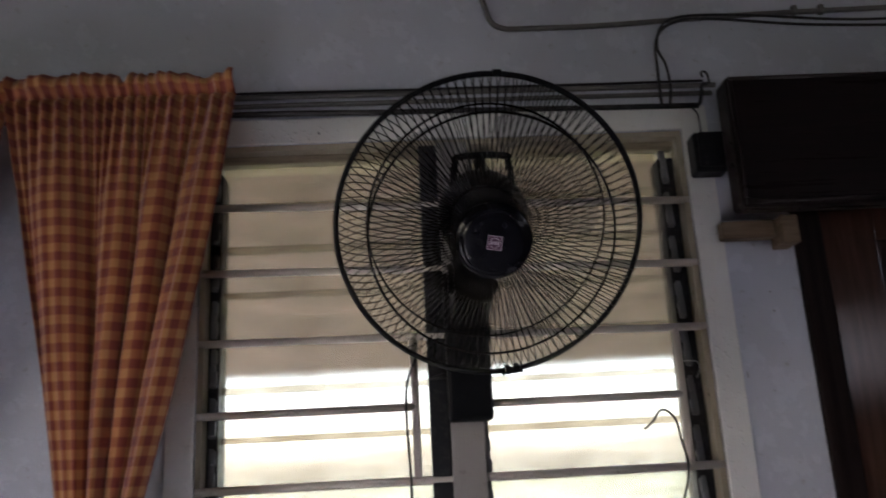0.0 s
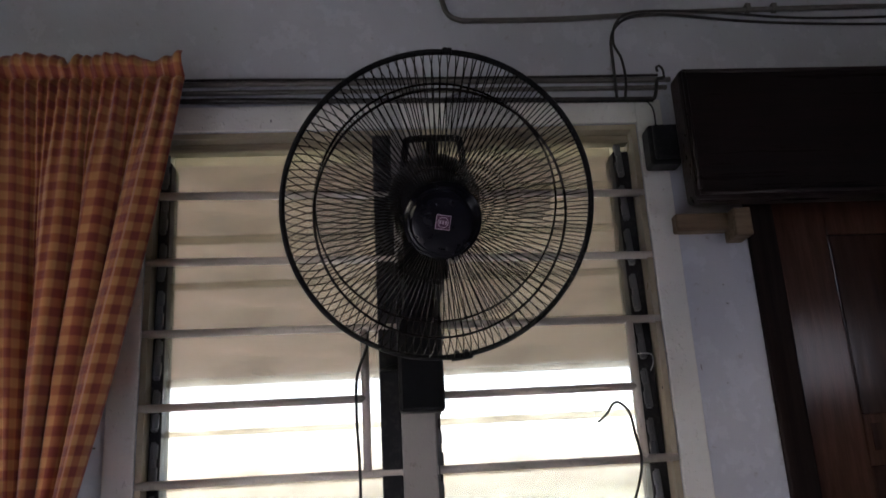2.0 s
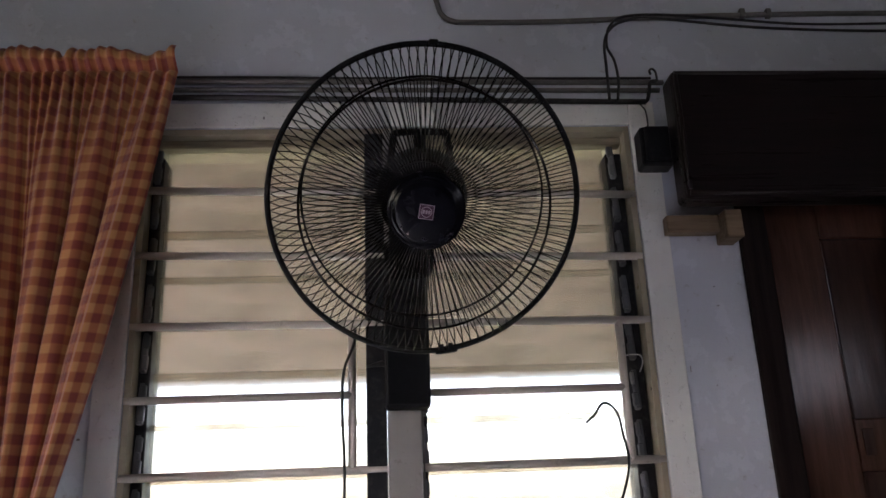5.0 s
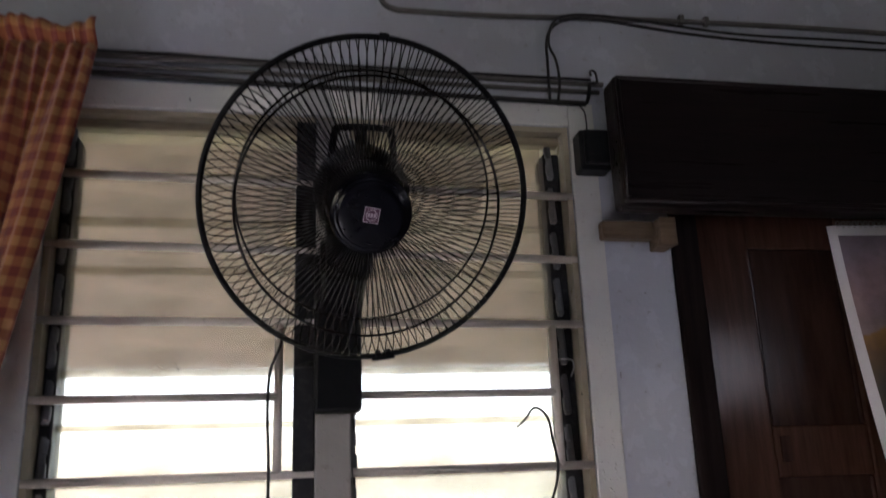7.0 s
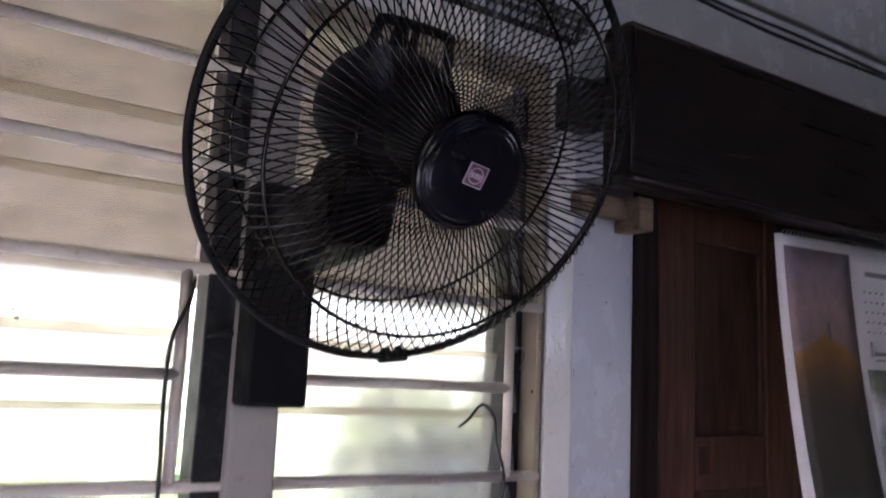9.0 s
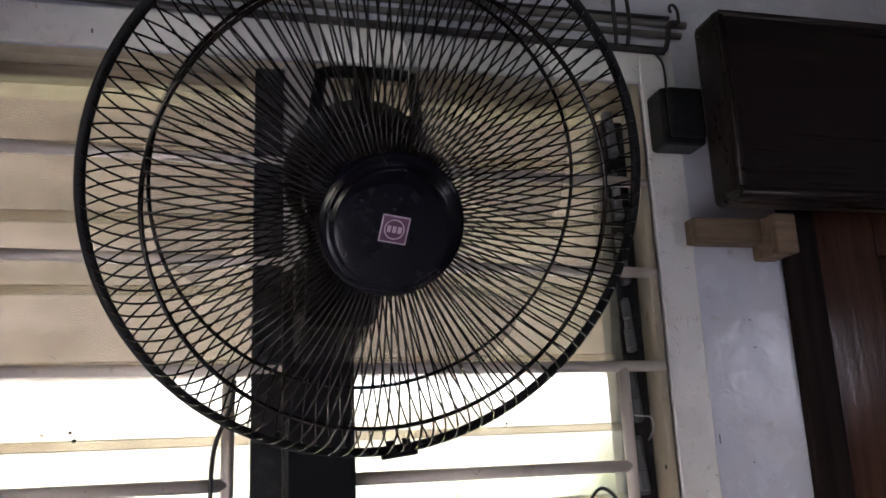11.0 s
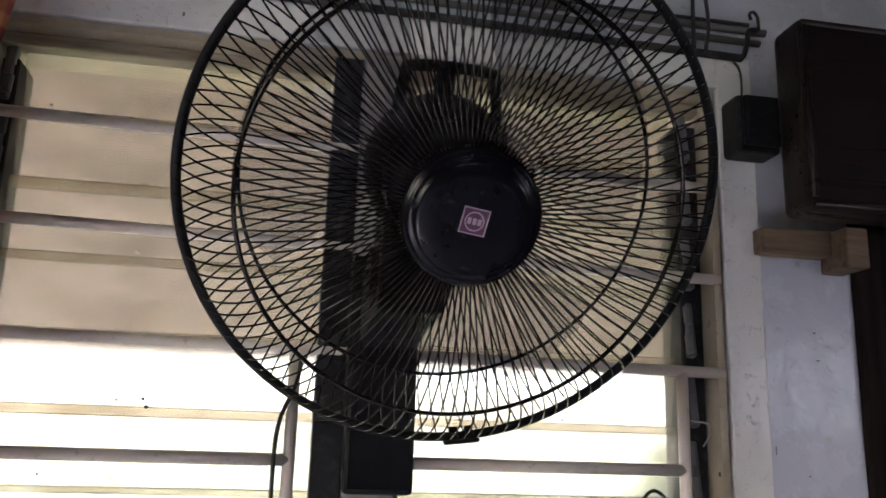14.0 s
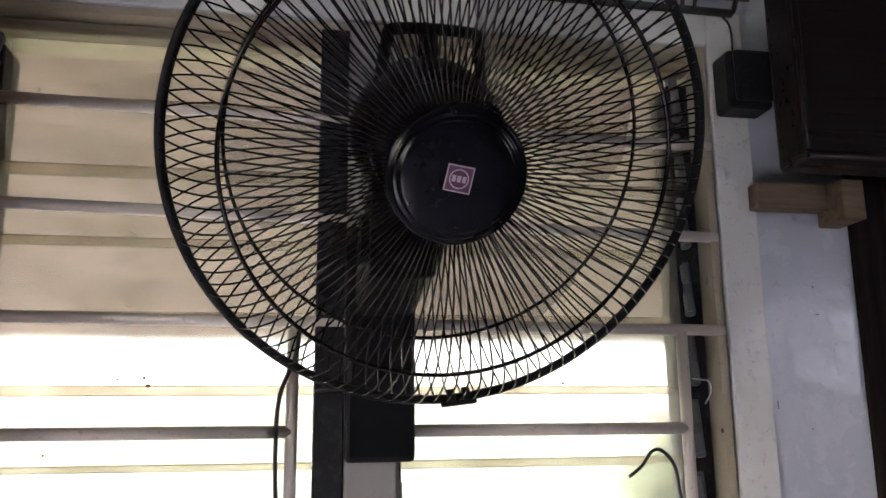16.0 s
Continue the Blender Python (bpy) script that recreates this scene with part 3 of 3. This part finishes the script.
badge = part("badge", on_cap(box(B(), -0.0102, 0.0102, -0.0102, 0.0102, 0.0913, 0.0923)), PLUM, cap, "small plum square emblem with pale border")
bm = B()
for a in ((-0.0108, 0.0108, 0.0098, 0.0108), (-0.0108, 0.0108, -0.0108, -0.0098), (-0.0108, -0.0098, -0.0098, 0.0098), (0.0098, 0.0108, -0.0098, 0.0098)):
    box(bm, a[0], a[1], a[2], a[3], 0.0915, 0.0926)
tube(bm, circle(0.0075, 0.0924, 32), 0.0006, 5, True)
for x in (-0.0042, 0.0, 0.0042):
    box(bm, x - 0.0015, x + 0.0015, -0.0026, 0.0026, 0.0917, 0.0926)
part("emblem_print", on_cap(bm), PINK, badge)

# ---- curtains ----


def curtain(name, top, low, phase, label, seed, y0=1.515):
    """A panel gathered on its rod and drawn together below; UV is the flat cloth."""
    rng = random.Random(seed)
    cloth, folds, rows, cols = 0.6, 4, 130, 280
    z_top, z_low = 2.388, 1.16
    wob = [(rng.uniform(0, 6.28), rng.uniform(0.7, 1.3)) for _ in range(6)]
    bm = B()
    uv = bm.loops.layers.uv.new("UVMap")
    grid = []
    for i in range(rows + 1):
        v = i / rows
        z = z_top + (z_low - z_top) * v ** 1.15
        s = max(0.0, min(1.0, (z_top - 0.05 - z) / (z_top - 0.05 - 1.45)))
        ease = s ** 1.12
        xl, xr = top[0] + (low[0] - top[0]) * ease, top[1] + (low[1] - top[1]) * ease
        width = xr - xl
        spare = min(1.6, cloth / width - 1)
        head_room = max(0.0, min(1.0, (2.345 - z) / 0.2))
        amp = (0.009 + 0.022 * min(1.0, spare / 1.2)) * (0.3 + 0.7 * head_room)
        row = []
        for j in range(cols + 1):
            u = j / cols
            a = 2 * math.pi * folds * u + phase + 1.3 * math.sin(2.3 * math.pi * u + wob[0][0]) + 0.6 * s * math.sin(5 * u + wob[1][0]) + 0.3 * noise.noise(Vector((u * 4, z * 3, seed)))
            depth = 0.75 + 0.5 * noise.noise(Vector((u * 5, z * 1.5, seed + 9)))
            fine = math.sin(2 * math.pi * 19 * u + wob[3][0] + 2.2 * math.sin(9 * u + wob[4][0])) * (0.0105 if z < 2.346 else 0.004)
            pinch = math.exp(-((z - 2.346) / 0.009) ** 2)
            y = y0 - (math.cos(a) * amp * depth + fine * (1 - 0.85 * head_room)) * (1 - 0.8 * pinch) + 0.012 * pinch
            x = xl + width * u + spare * head_room * 0.85 * width * math.sin(a) / (2 * math.pi * folds)
            zz = z
            if z > 2.346:
                lift = (z - 2.346) / (z_top - 2.346)
                frill = 0.012 * noise.noise(Vector((u * 5, seed * 3.1, 0))) + 0.003 * noise.noise(Vector((u * 14, seed, 2)))
                dip = -0.02 * math.exp(-((u - 0.5) / 0.018) ** 2) - 0.008 * math.exp(-((u - 0.86) / 0.02) ** 2)
                zz = z + lift * (frill + dip)
                loop = math.sin(2 * math.pi * 4 * u + 2.2 * math.sin(5 * u + wob[5][0]))
                zz += lift * 0.005 * loop
                y += lift * 0.019 * loop - lift * (1 - lift) * 0.06
            zz += 0.004 * noise.noise(Vector((u * 3, z * 2, seed + 4))) * s
            row.append((bm.verts.new((x, y, zz)), (u * cloth, z)))
        grid.append(row)
    for i in range(rows):
        for j in range(cols):
            q = (grid[i][j], grid[i][j + 1], grid[i + 1][j + 1], grid[i + 1][j])
            f = bm.faces.new([c[0] for c in q])
            f.smooth = True
            for loop, c in zip(f.loops, q):
                loop[uv].uv = c[1]
    ob = single(name, bm, GINGHAM, label, "curtain", "curtains beside the window")
    thick = ob.modifiers.new("cloth", "SOLIDIFY")
    thick.thickness = 0.0012
    return ob


curtain("curtain", (-0.655, -0.222), (-0.49, -0.405), 0.6, "rust and amber gingham curtain gathered on its rod, drawn together below", 3)
curtain("curtain", (-1.05, -0.658), (-0.96, -0.86), 2.0, "rust and amber gingham curtain panel further along the rod", 8, 1.527)
rod = thing("curtain_rod", (-0.65, 1.54, 2.348), "thin dark curtain rod on wall hooks behind the gathered cloth", "curtain rod")
part("rod", tube(B(), [(-1.12, 1.553, 2.348), (-0.262, 1.553, 2.348)], 0.005, 10), CABLE, rod)
for x in (-1.09, -0.32):
    part("hook", tube(B(), [(x, 1.553, 2.348), (x, WY + 0.003, 2.348)], 0.004, 8), CABLE, rod)

# ---- cables on the wall ----


def cable(name, pts, r, material, label, category="cable", steps=8, sides=8):
    return single(name, tube(B(), smooth_line(pts, steps), r, sides), material, label, category, "cables along the wall")


def run(z0, z1, x1, y, sag=0.003, seed=1):
    rng = random.Random(seed)
    return [(XL + 0.01 + (x1 - XL) * t, y, z0 + (z1 - z0) * max(0, (XL + (x1 - XL) * t + 0.2) / 0.95) + rng.uniform(-sag, sag) * 0.5) for t in [i / 14 for i in range(15)]]


cable("cable", run(2.404, 2.397, 0.735, WY - 0.004, 0.004, 2), 0.003, CABLE, "thin black cable stretched above the window")
cable("conduit", run(2.393, 2.386, 0.76, WY - 0.006, 0.001, 3), 0.006, CONDUIT, "dusty grey conduit above the window", "conduit")
cable("conduit", run(2.374, 2.368, 0.75, WY - 0.0055, 0.001, 4), 0.0055, CONDUIT, "dusty grey conduit above the window", "conduit")
cable("cable", run(2.352, 2.336, 0.715, WY - 0.0125, 0.002, 5), 0.0062, CABLE, "thick black cable along the window head")
cable("cable", [(0.715, WY - 0.0125, 2.336), (0.728, WY - 0.012, 2.34), (0.735, WY - 0.012, 2.36), (0.74, WY - 0.012, 2.383), (0.752, WY - 0.014, 2.386)], 0.004, CABLE, "black cable end bent up to the conduits")
cable("cable", [(0.712, WY - 0.008, 2.335), (0.722, WY - 0.01, 2.318), (0.724, WY - 0.01, 2.29), (0.722, WY - 0.01, 2.258)], 0.0017, CABLE, "black lead dropping to the switch box")
cable("cable", [(0.742, WY - 0.016, 2.4), (0.739, WY - 0.018, 2.408), (0.746, WY - 0.017, 2.413), (0.753, WY - 0.016, 2.405), (0.755, WY - 0.014, 2.385)], 0.0025, CABLE, "small black cable loop at the conduit end")
cable("cable", [(0.645, WY - 0.02, 2.335), (0.646, WY - 0.02, 2.42), (0.648, WY - 0.018, 2.475), (0.664, WY - 0.014, 2.512), (0.7, WY - 0.011, 2.536), (0.77, WY - 0.008, 2.545), (1.0, WY - 0.0045, 2.524), (1.3, WY - 0.0045, 2.515), (1.74, WY - 0.0045, 2.52)], 0.0032, CABLE, "black cable looping up from the window head")
cable("cable", [(0.662, WY - 0.022, 2.335), (0.668, WY - 0.023, 2.38), (0.664, WY - 0.022, 2.43), (0.652, WY - 0.019, 2.47), (0.665, WY - 0.018, 2.52), (0.71, WY - 0.016, 2.546), (0.85, WY - 0.012, 2.548), (1.1, WY - 0.0045, 2.533), (1.4, WY - 0.0045, 2.535), (1.74, WY - 0.0045, 2.53)], 0.003, CABLE, "second black cable looping up from the window head")
cable("conduit", [(0.24, WY - 0.0062, 3.0), (0.262, WY - 0.0062, 2.72), (0.288, WY - 0.0062, 2.59), (0.3, WY - 0.0062, 2.553), (0.322, WY - 0.0062, 2.538), (0.36, WY - 0.0062, 2.535), (0.55, WY - 0.0062, 2.537), (0.8, WY - 0.0062, 2.549), (1.1, WY - 0.0062, 2.557), (1.4, WY - 0.0062, 2.56), (1.75, WY - 0.0062, 2.556)], 0.006, CONDUIT, "dusty grey conduit bent along the upper wall", "conduit")
for x in (0.97, 1.03):
    single("conduit_saddle", box(B(), x - 0.006, x + 0.006, WY - 0.014, WY, 2.547, 2.568, 0.002), CONDUIT, "small grey saddle over the conduit", "cable clip", "cable clips")
cable("cable", [(0.108, WY - 0.003, 1.86), (0.104, WY - 0.004, 1.83), (0.086, WY - 0.005, 1.78), (0.083, WY - 0.005, 1.71), (0.087, WY - 0.004, 1.6), (0.086, WY - 0.004, 1.45), (0.09, WY - 0.004, 1.25), (0.092, WY - 0.004, 0.8)], 0.0028, CABLE, "black fan cord hanging along the grille upright")
cable("cable", [(0.2315, WY - 0.004, 1.705), (0.2325, WY - 0.004, 1.5), (0.231, WY - 0.004, 1.2), (0.232, WY - 0.004, 0.8)], 0.0016, CONDUIT, "thin grey cord down the post")
cable("cable", [(0.545, WY + 0.03, 1.675), (0.562, WY + 0.026, 1.689), (0.576, WY + 0.022, 1.708), (0.59, WY + 0.02, 1.708), (0.606, WY + 0.02, 1.688), (0.612, WY + 0.02, 1.65), (0.612, WY - 0.002, 1.6), (0.596, WY - 0.006, 1.545), (0.555, WY - 0.006, 1.46), (0.5, WY - 0.004, 1.37), (0.42, WY - 0.003, 1.27), (0.36, WY - 0.003, 1.1)], 0.0025, CABLE, "loose black cord looped over the grille")

# ---- switch box ----
switch = thing("switch_box", (0.713, WY, 2.175), "charcoal plastic switch box on the wall beside the pelmet", "switch box")
part("body", box(B(), 0.692, 0.758, 1.612, WY - 0.0005, 2.176, 2.262, 0.006), SWITCH, switch)
part("lid", box(B(), 0.698, 0.754, 1.600, 1.6115, 2.183, 2.258, 0.005), SWITCH, switch)

# ---- pelmet ----
pelmet = thing("pelmet", (1.25, 1.6, 2.075), "blackish brown varnished wooden pelmet box over the door", "pelmet")
part("body", box(B(), 0.742, XR - 0.004, 1.532, 1.596, 2.074, 2.347, 0.011, 3), PELMET, pelmet)
part("bottom_trim", tube(B(), [(0.748, 1.5335, 2.083), (1.2, 1.5335, 2.083), (XR - 0.006, 1.5335, 2.083)], 0.0055, 8), PELMET, pelmet)
part("side_trim", tube(B(), [(0.7505, 1.5335, 2.09), (0.7505, 1.5335, 2.2), (0.7505, 1.5335, 2.335)], 0.005, 8), PELMET, pelmet)
part("top_trim", tube(B(), [(0.748, 1.5335, 2.339), (1.2, 1.5335, 2.339), (XR - 0.006, 1.5335, 2.339)], 0.005, 8), PELMET, pelmet)
for x in (0.95, 1.55):
    part("bracket", box(B(), x, x + 0.03, 1.5965, WY - 0.0005, 2.14, 2.2, 0.002), PELMET, pelmet)
tagged(single("batten", box(B(), 0.731, 0.838, 1.628, WY - 0.0005, 2.037, 2.0735, 0.003), BATTEN, "raw yellowish wood batten fixed under the pelmet", "batten", "battens under the pelmet"))
tagged(single("batten", box(B(), 0.8385, 0.873, 1.598, WY - 0.0005, 2.016, 2.0735, 0.003), BATTEN, "short raw wood block at the door corner", "batten", "battens under the pelmet"))

# ---- door ----
door = thing("door_1", ((DX0 + DX1) / 2, WY, 0.0), "closed dark varnished panelled wooden door", "door", kind="structure")
bm = B()
box(bm, DX0 + 0.0005, DX0 + 0.058, WY - 0.012, WY + 0.14, 0.0, DZ - 0.002, 0.004)
part("jamb", bm, JAMB, door, "blackish door jamb")
part("jamb", box(B(), DX1 - 0.058, DX1 - 0.0005, WY - 0.012, WY + 0.14, 0.0, DZ - 0.002, 0.004), JAMB, door)
part("lintel", box(B(), DX0 + 0.0585, DX1 - 0.0585, WY - 0.0125, WY + 0.14, DZ - 0.06, DZ - 0.002, 0.004), JAMB, door)
LX0, LX1, LZ = DX0 + 0.061, DX1 - 0.061, DZ - 0.064
for x, w in ((LX0, 0.112), (1.272, 0.1), (LX1 - 0.112, 0.112)):
    part("stile", box(B(), x, x + w, WY + 0.004, WY + 0.044, 0.01, LZ, 0.003), STILE, door, "red-brown varnished stile")
for x0, x1 in ((LX0 + 0.1125, 1.2715), (1.3725, LX1 - 0.1125)):
    for z0, z1 in ((0.01, 0.22), (0.86, 0.98), (1.565, 1.665), (2.03, LZ)):
        part("rail", box(B(), x0, x1, WY + 0.006, WY + 0.043, z0, z1, 0.004), STILE, door)
    for z0, z1 in ((0.2205, 0.8595), (0.9805, 1.5645), (1.6655, 2.0295)):
        part("panel", box(B(), x0 - 0.008, x1 + 0.008, WY + 0.02, WY + 0.034, z0 - 0.008, z1 + 0.008), DOOR, door, "dark recessed door panel")
        part("panel_bead", box(B(), x0, x0 + 0.009, WY + 0.010, WY + 0.0198, z0, z1, 0.004), DOOR, door)
        part("panel_bead", box(B(), x1 - 0.009, x1, WY + 0.010, WY + 0.0198, z0, z1, 0.004), DOOR, door)
part("latch_plate", box(B(), 1.072, 1.094, WY + 0.0025, WY + 0.0058, 1.595, 1.645, 0.001), DOOR, door, "small worn brown latch plate")
part("knob_plate", box(B(), LX1 - 0.07, LX1 - 0.03, WY - 0.001, WY + 0.0039, 0.98, 1.14, 0.002), CONDUIT, door, "grey metal lock plate")

# ---- calendar ----
CAL = Matrix.Translation((1.4285, 1.586, 2.063)) @ Matrix.Rotation(radians(-1.5), 4, "Y")
CW, CH = 0.449, 0.525
calendar = thing("wall_calendar", (1.413, 1.6, 1.53), "spiral-bound wall calendar with a sunset hill photograph, hung on the door", "calendar")


def cal(bm):
    bm.transform(CAL)
    return bm


def sheet(x0, x1, z0, z1, off, bow, thick=0.0008, uvs=False):
    """A paper sheet that bows out towards its lower edge."""
    bm = B()
    uv = bm.loops.layers.uv.new("UVMap")
    n, m = 14, 6
    rows = []
    for i in range(n + 1):
        z = z0 + (z1 - z0) * i / n
        t = -z / CH
        rows.append([bm.verts.new((x0 + (x1 - x0) * j / m, off - bow * t * t - 0.004 * math.sin(3 * t) * abs(2 * j / m - 1), z)) for j in range(m + 1)])
    for i in range(n):
        for j in range(m):
            f = bm.faces.new((rows[i][j], rows[i][j + 1], rows[i + 1][j + 1], rows[i + 1][j]))
            f.smooth = True
            for loop, (a, b) in zip(f.loops, ((i, j), (i, j + 1), (i + 1, j + 1), (i + 1, j))):
                loop[uv].uv = (b / m, a / n)
    if thick:
        ret = bmesh.ops.extrude_face_region(bm, geom=bm.faces[:])
        bmesh.ops.translate(bm, verts=[g for g in ret["geom"] if isinstance(g, bmesh.types.BMVert)], vec=(0, thick, 0))
    return bm


for i, (off, bow) in enumerate(((0.0, 0.055), (0.0015, 0.053), (0.003, 0.0505), (0.005, 0.047))):
    part("page", cal(sheet(-CW / 2 - 0.0016 * i, CW / 2, -CH - 0.002 * i, 0, off, bow)), PAPER, calendar)
top_page = part("picture", cal(sheet(-CW / 2 + 0.012, -CW / 2 + 0.232, -CH + 0.01, -0.022, -0.0022, 0.055, 0.0006)), PHOTO, calendar, "dusky photograph of a lit hill")
part("tower", cal(sheet(-CW / 2 + 0.135, -CW / 2 + 0.14, -0.2, -0.165, -0.0036, 0.055, 0.0006)), INK, top_page)
ring = B()
tube(ring, [(0, -0.004 + 0.006 * math.cos(a), 0.002 + 0.007 * math.sin(a)) for a in [2 * math.pi * q / 8 for q in range(8)]], 0.0009, 4, True)
ring = mesh_of("binding_ring", ring, CONDUIT)
for i in range(34):
    x = -CW / 2 + 0.015 + (CW - 0.03) * i / 33
    if abs(x) > 0.012:
        part("binding_ring", ring, CONDUIT, calendar).matrix_basis = CAL @ Matrix.Translation((x, 0, 0))
bm = B()
tube(bm, [(-0.012, -0.004, 0.003), (0, -0.006, 0.018), (0.012, -0.004, 0.003)], 0.0011, 5)
part("hanger", cal(bm), CONDUIT, calendar)
part("lower_picture", cal(sheet(0.03, CW / 2 - 0.004, -CH + 0.012, -0.258, -0.0022, 0.055, 0.0006)), MIST, calendar, "pale misty landscape print")
bars = [(0.062, 0.176, 0.052, 0.011)] + [(0.05 + 0.022 * c, 0.06 + 0.022 * c, 0.094 + 0.021 * q, 0.0045) for q in range(5) for c in range(7)] + [(0.058, 0.062, 0.2, 0.03), (0.066, 0.19, 0.222, 0.007), (0.066, 0.17, 0.237, 0.003)]
for x0, x1, z, h in bars:
    part("print_bar", cal(sheet(x0, x1, -z - h, -z, -0.0018, 0.055, 0)), INK, calendar)
part("nail", tube(B(), [(1.4285, 1.577, 2.079), (1.4285, WY + 0.006, 2.079)], 0.0018, 8), CABLE, calendar)

# ---- side windows and added rear opening ----
side = thing("window_2", (XR + 0.07, 0.2, SX[2]), "plain white framed side window with upright bars", "window", kind="structure")
bm = B()
y0, y1, z0, z1 = SX
for a in ((y0, y0 + 0.03, z0, z1), (y1 - 0.03, y1, z0, z1), (y0 + 0.03, y1 - 0.03, z0, z0 + 0.03), (y0 + 0.03, y1 - 0.03, z1 - 0.03, z1)):
    box(bm, XR + 0.02, XR + 0.06, a[0], a[1], a[2], a[3])
part("window_frame", bm, BAR, side)
for y in (0.15, 0.25):
    part("bar", tube(B(), [(XR + 0.04, y, z0 + 0.03), (XR + 0.04, y, z1 - 0.03)], 0.008, 8), BAR, side)
west = thing("window_3", (XL - 0.07, -0.4, RX[2]), "plain white framed west window", "window", kind="structure")
bm = B()
y0, y1, z0, z1 = RX
for a in ((y0, y0 + 0.03, z0, z1), (y1 - 0.03, y1, z0, z1), (y0 + 0.03, y1 - 0.03, z0, z0 + 0.03), (y0 + 0.03, y1 - 0.03, z1 - 0.03, z1)):
    box(bm, XL - 0.06, XL - 0.02, a[0], a[1], a[2], a[3])
part("window_frame", bm, BAR, west)

# unseen opening, added to hold the lamp for the fan's glints
glint_opening = thing("added_rear_opening", (0.3, YB - 0.07, VX[2]), "unseen opening added high in the rear wall for the glint lamp", "window", kind="structure")
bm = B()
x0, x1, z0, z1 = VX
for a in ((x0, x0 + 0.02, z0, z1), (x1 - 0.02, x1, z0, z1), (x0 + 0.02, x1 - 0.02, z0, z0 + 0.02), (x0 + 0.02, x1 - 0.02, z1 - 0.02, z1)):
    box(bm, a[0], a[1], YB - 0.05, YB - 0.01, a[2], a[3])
part("window_frame", bm, BAR, glint_opening)

# ---- outside ----
bm = B()
bmesh.ops.create_grid(bm, x_segments=40, y_segments=40, size=400)
single("ground", bm, GRASS, "patchy green grass yard round the building", "ground", kind="structure").location = (0, 0, -0.16)
# added ground strip that sets the bounce light on the awning's underside
single("pavement", box(B(), -7, 7, WY + WT + 0.002, 5.2, -0.2, -0.12, 0.004, 1), APRON, "dark apron added along the building to set the bounce light under the awning", "pavement", kind="structure")
awning = thing("awning", (0.2, WY + WT, 2.4), "weathered beige boarded awning sloping down over the window", "awning")
for i in range(9):
    y0, y1 = WY + WT + 0.005 + 0.145 * i, WY + WT + 0.005 + 0.145 * (i + 1) - 0.004
    z0, z1 = 2.44 - 0.05 * i, 2.44 - 0.05 * (i + 1)
    bm = B()
    box(bm, -3.0, 3.4, y0, y1, -0.01, 0.01, 0.002, 1)
    for v in bm.verts:
        v.co.z += z0 + (z1 - z0) * (v.co.y - y0) / (y1 - y0)
    part("board", bm, AWNING, awning)


def foliage(bm, centre, size, count, leaf, rng):
    for _ in range(count):
        d = Vector((rng.gauss(0, 1), rng.gauss(0, 1), rng.gauss(0, 1))).normalized() * rng.uniform(0.55, 1.0)
        p = Vector(centre) + Vector((d.x * size[0], d.y * size[1], d.z * size[2]))
        m = Matrix.LocRotScale(p, Euler((rng.uniform(0, 6), rng.uniform(0, 6), rng.uniform(0, 6))), None)
        s = leaf * rng.uniform(0.6, 1.3)
        vs = [bm.verts.new(m @ Vector(c)) for c in ((-s, 0, 0), (-0.2 * s, -0.35 * s, 0.06 * s), (s, 0, 0), (-0.2 * s, 0.35 * s, 0.06 * s))]
        bm.faces.new(vs)


rng = random.Random(12)
shrub = thing("shrub", (1.85, 3.15, -0.16), "dark green leafy shrub outside the window", "shrub")
bm = B()
for _ in range(5):
    a = rng.uniform(0, 6.28)
    tube(bm, smooth_line([(1.85, 3.15, -0.16), (1.85 + 0.2 * math.cos(a), 3.15 + 0.2 * math.sin(a), 0.5), (1.85 + 0.5 * math.cos(a), 3.15 + 0.4 * math.sin(a), 1.3)], 4), [0.03] * 3 + [0.022] * 3 + [0.012] * 3, 7)
part("stem", bm, BARK, shrub)
bm = B()
for _ in range(100):
    foliage(bm, (1.85 + rng.uniform(-0.6, 0.9), 3.15 + rng.uniform(-0.3, 0.6), rng.uniform(0.1, 1.6)), (0.27, 0.27, 0.25), 170, 0.085, rng)
part("crown", bm, LEAF, shrub)
bm = B()
for i in range(110):
    foliage(bm, (rng.uniform(-3.0, 8), 8.5 + rng.uniform(-0.6, 0.6), rng.uniform(-0.1, 0.6)), (0.5, 0.4, 0.35), 70, 0.12, rng)
single("hedge", bm, HEDGE, "far green hedge across the yard", "hedge", kind="stuff")
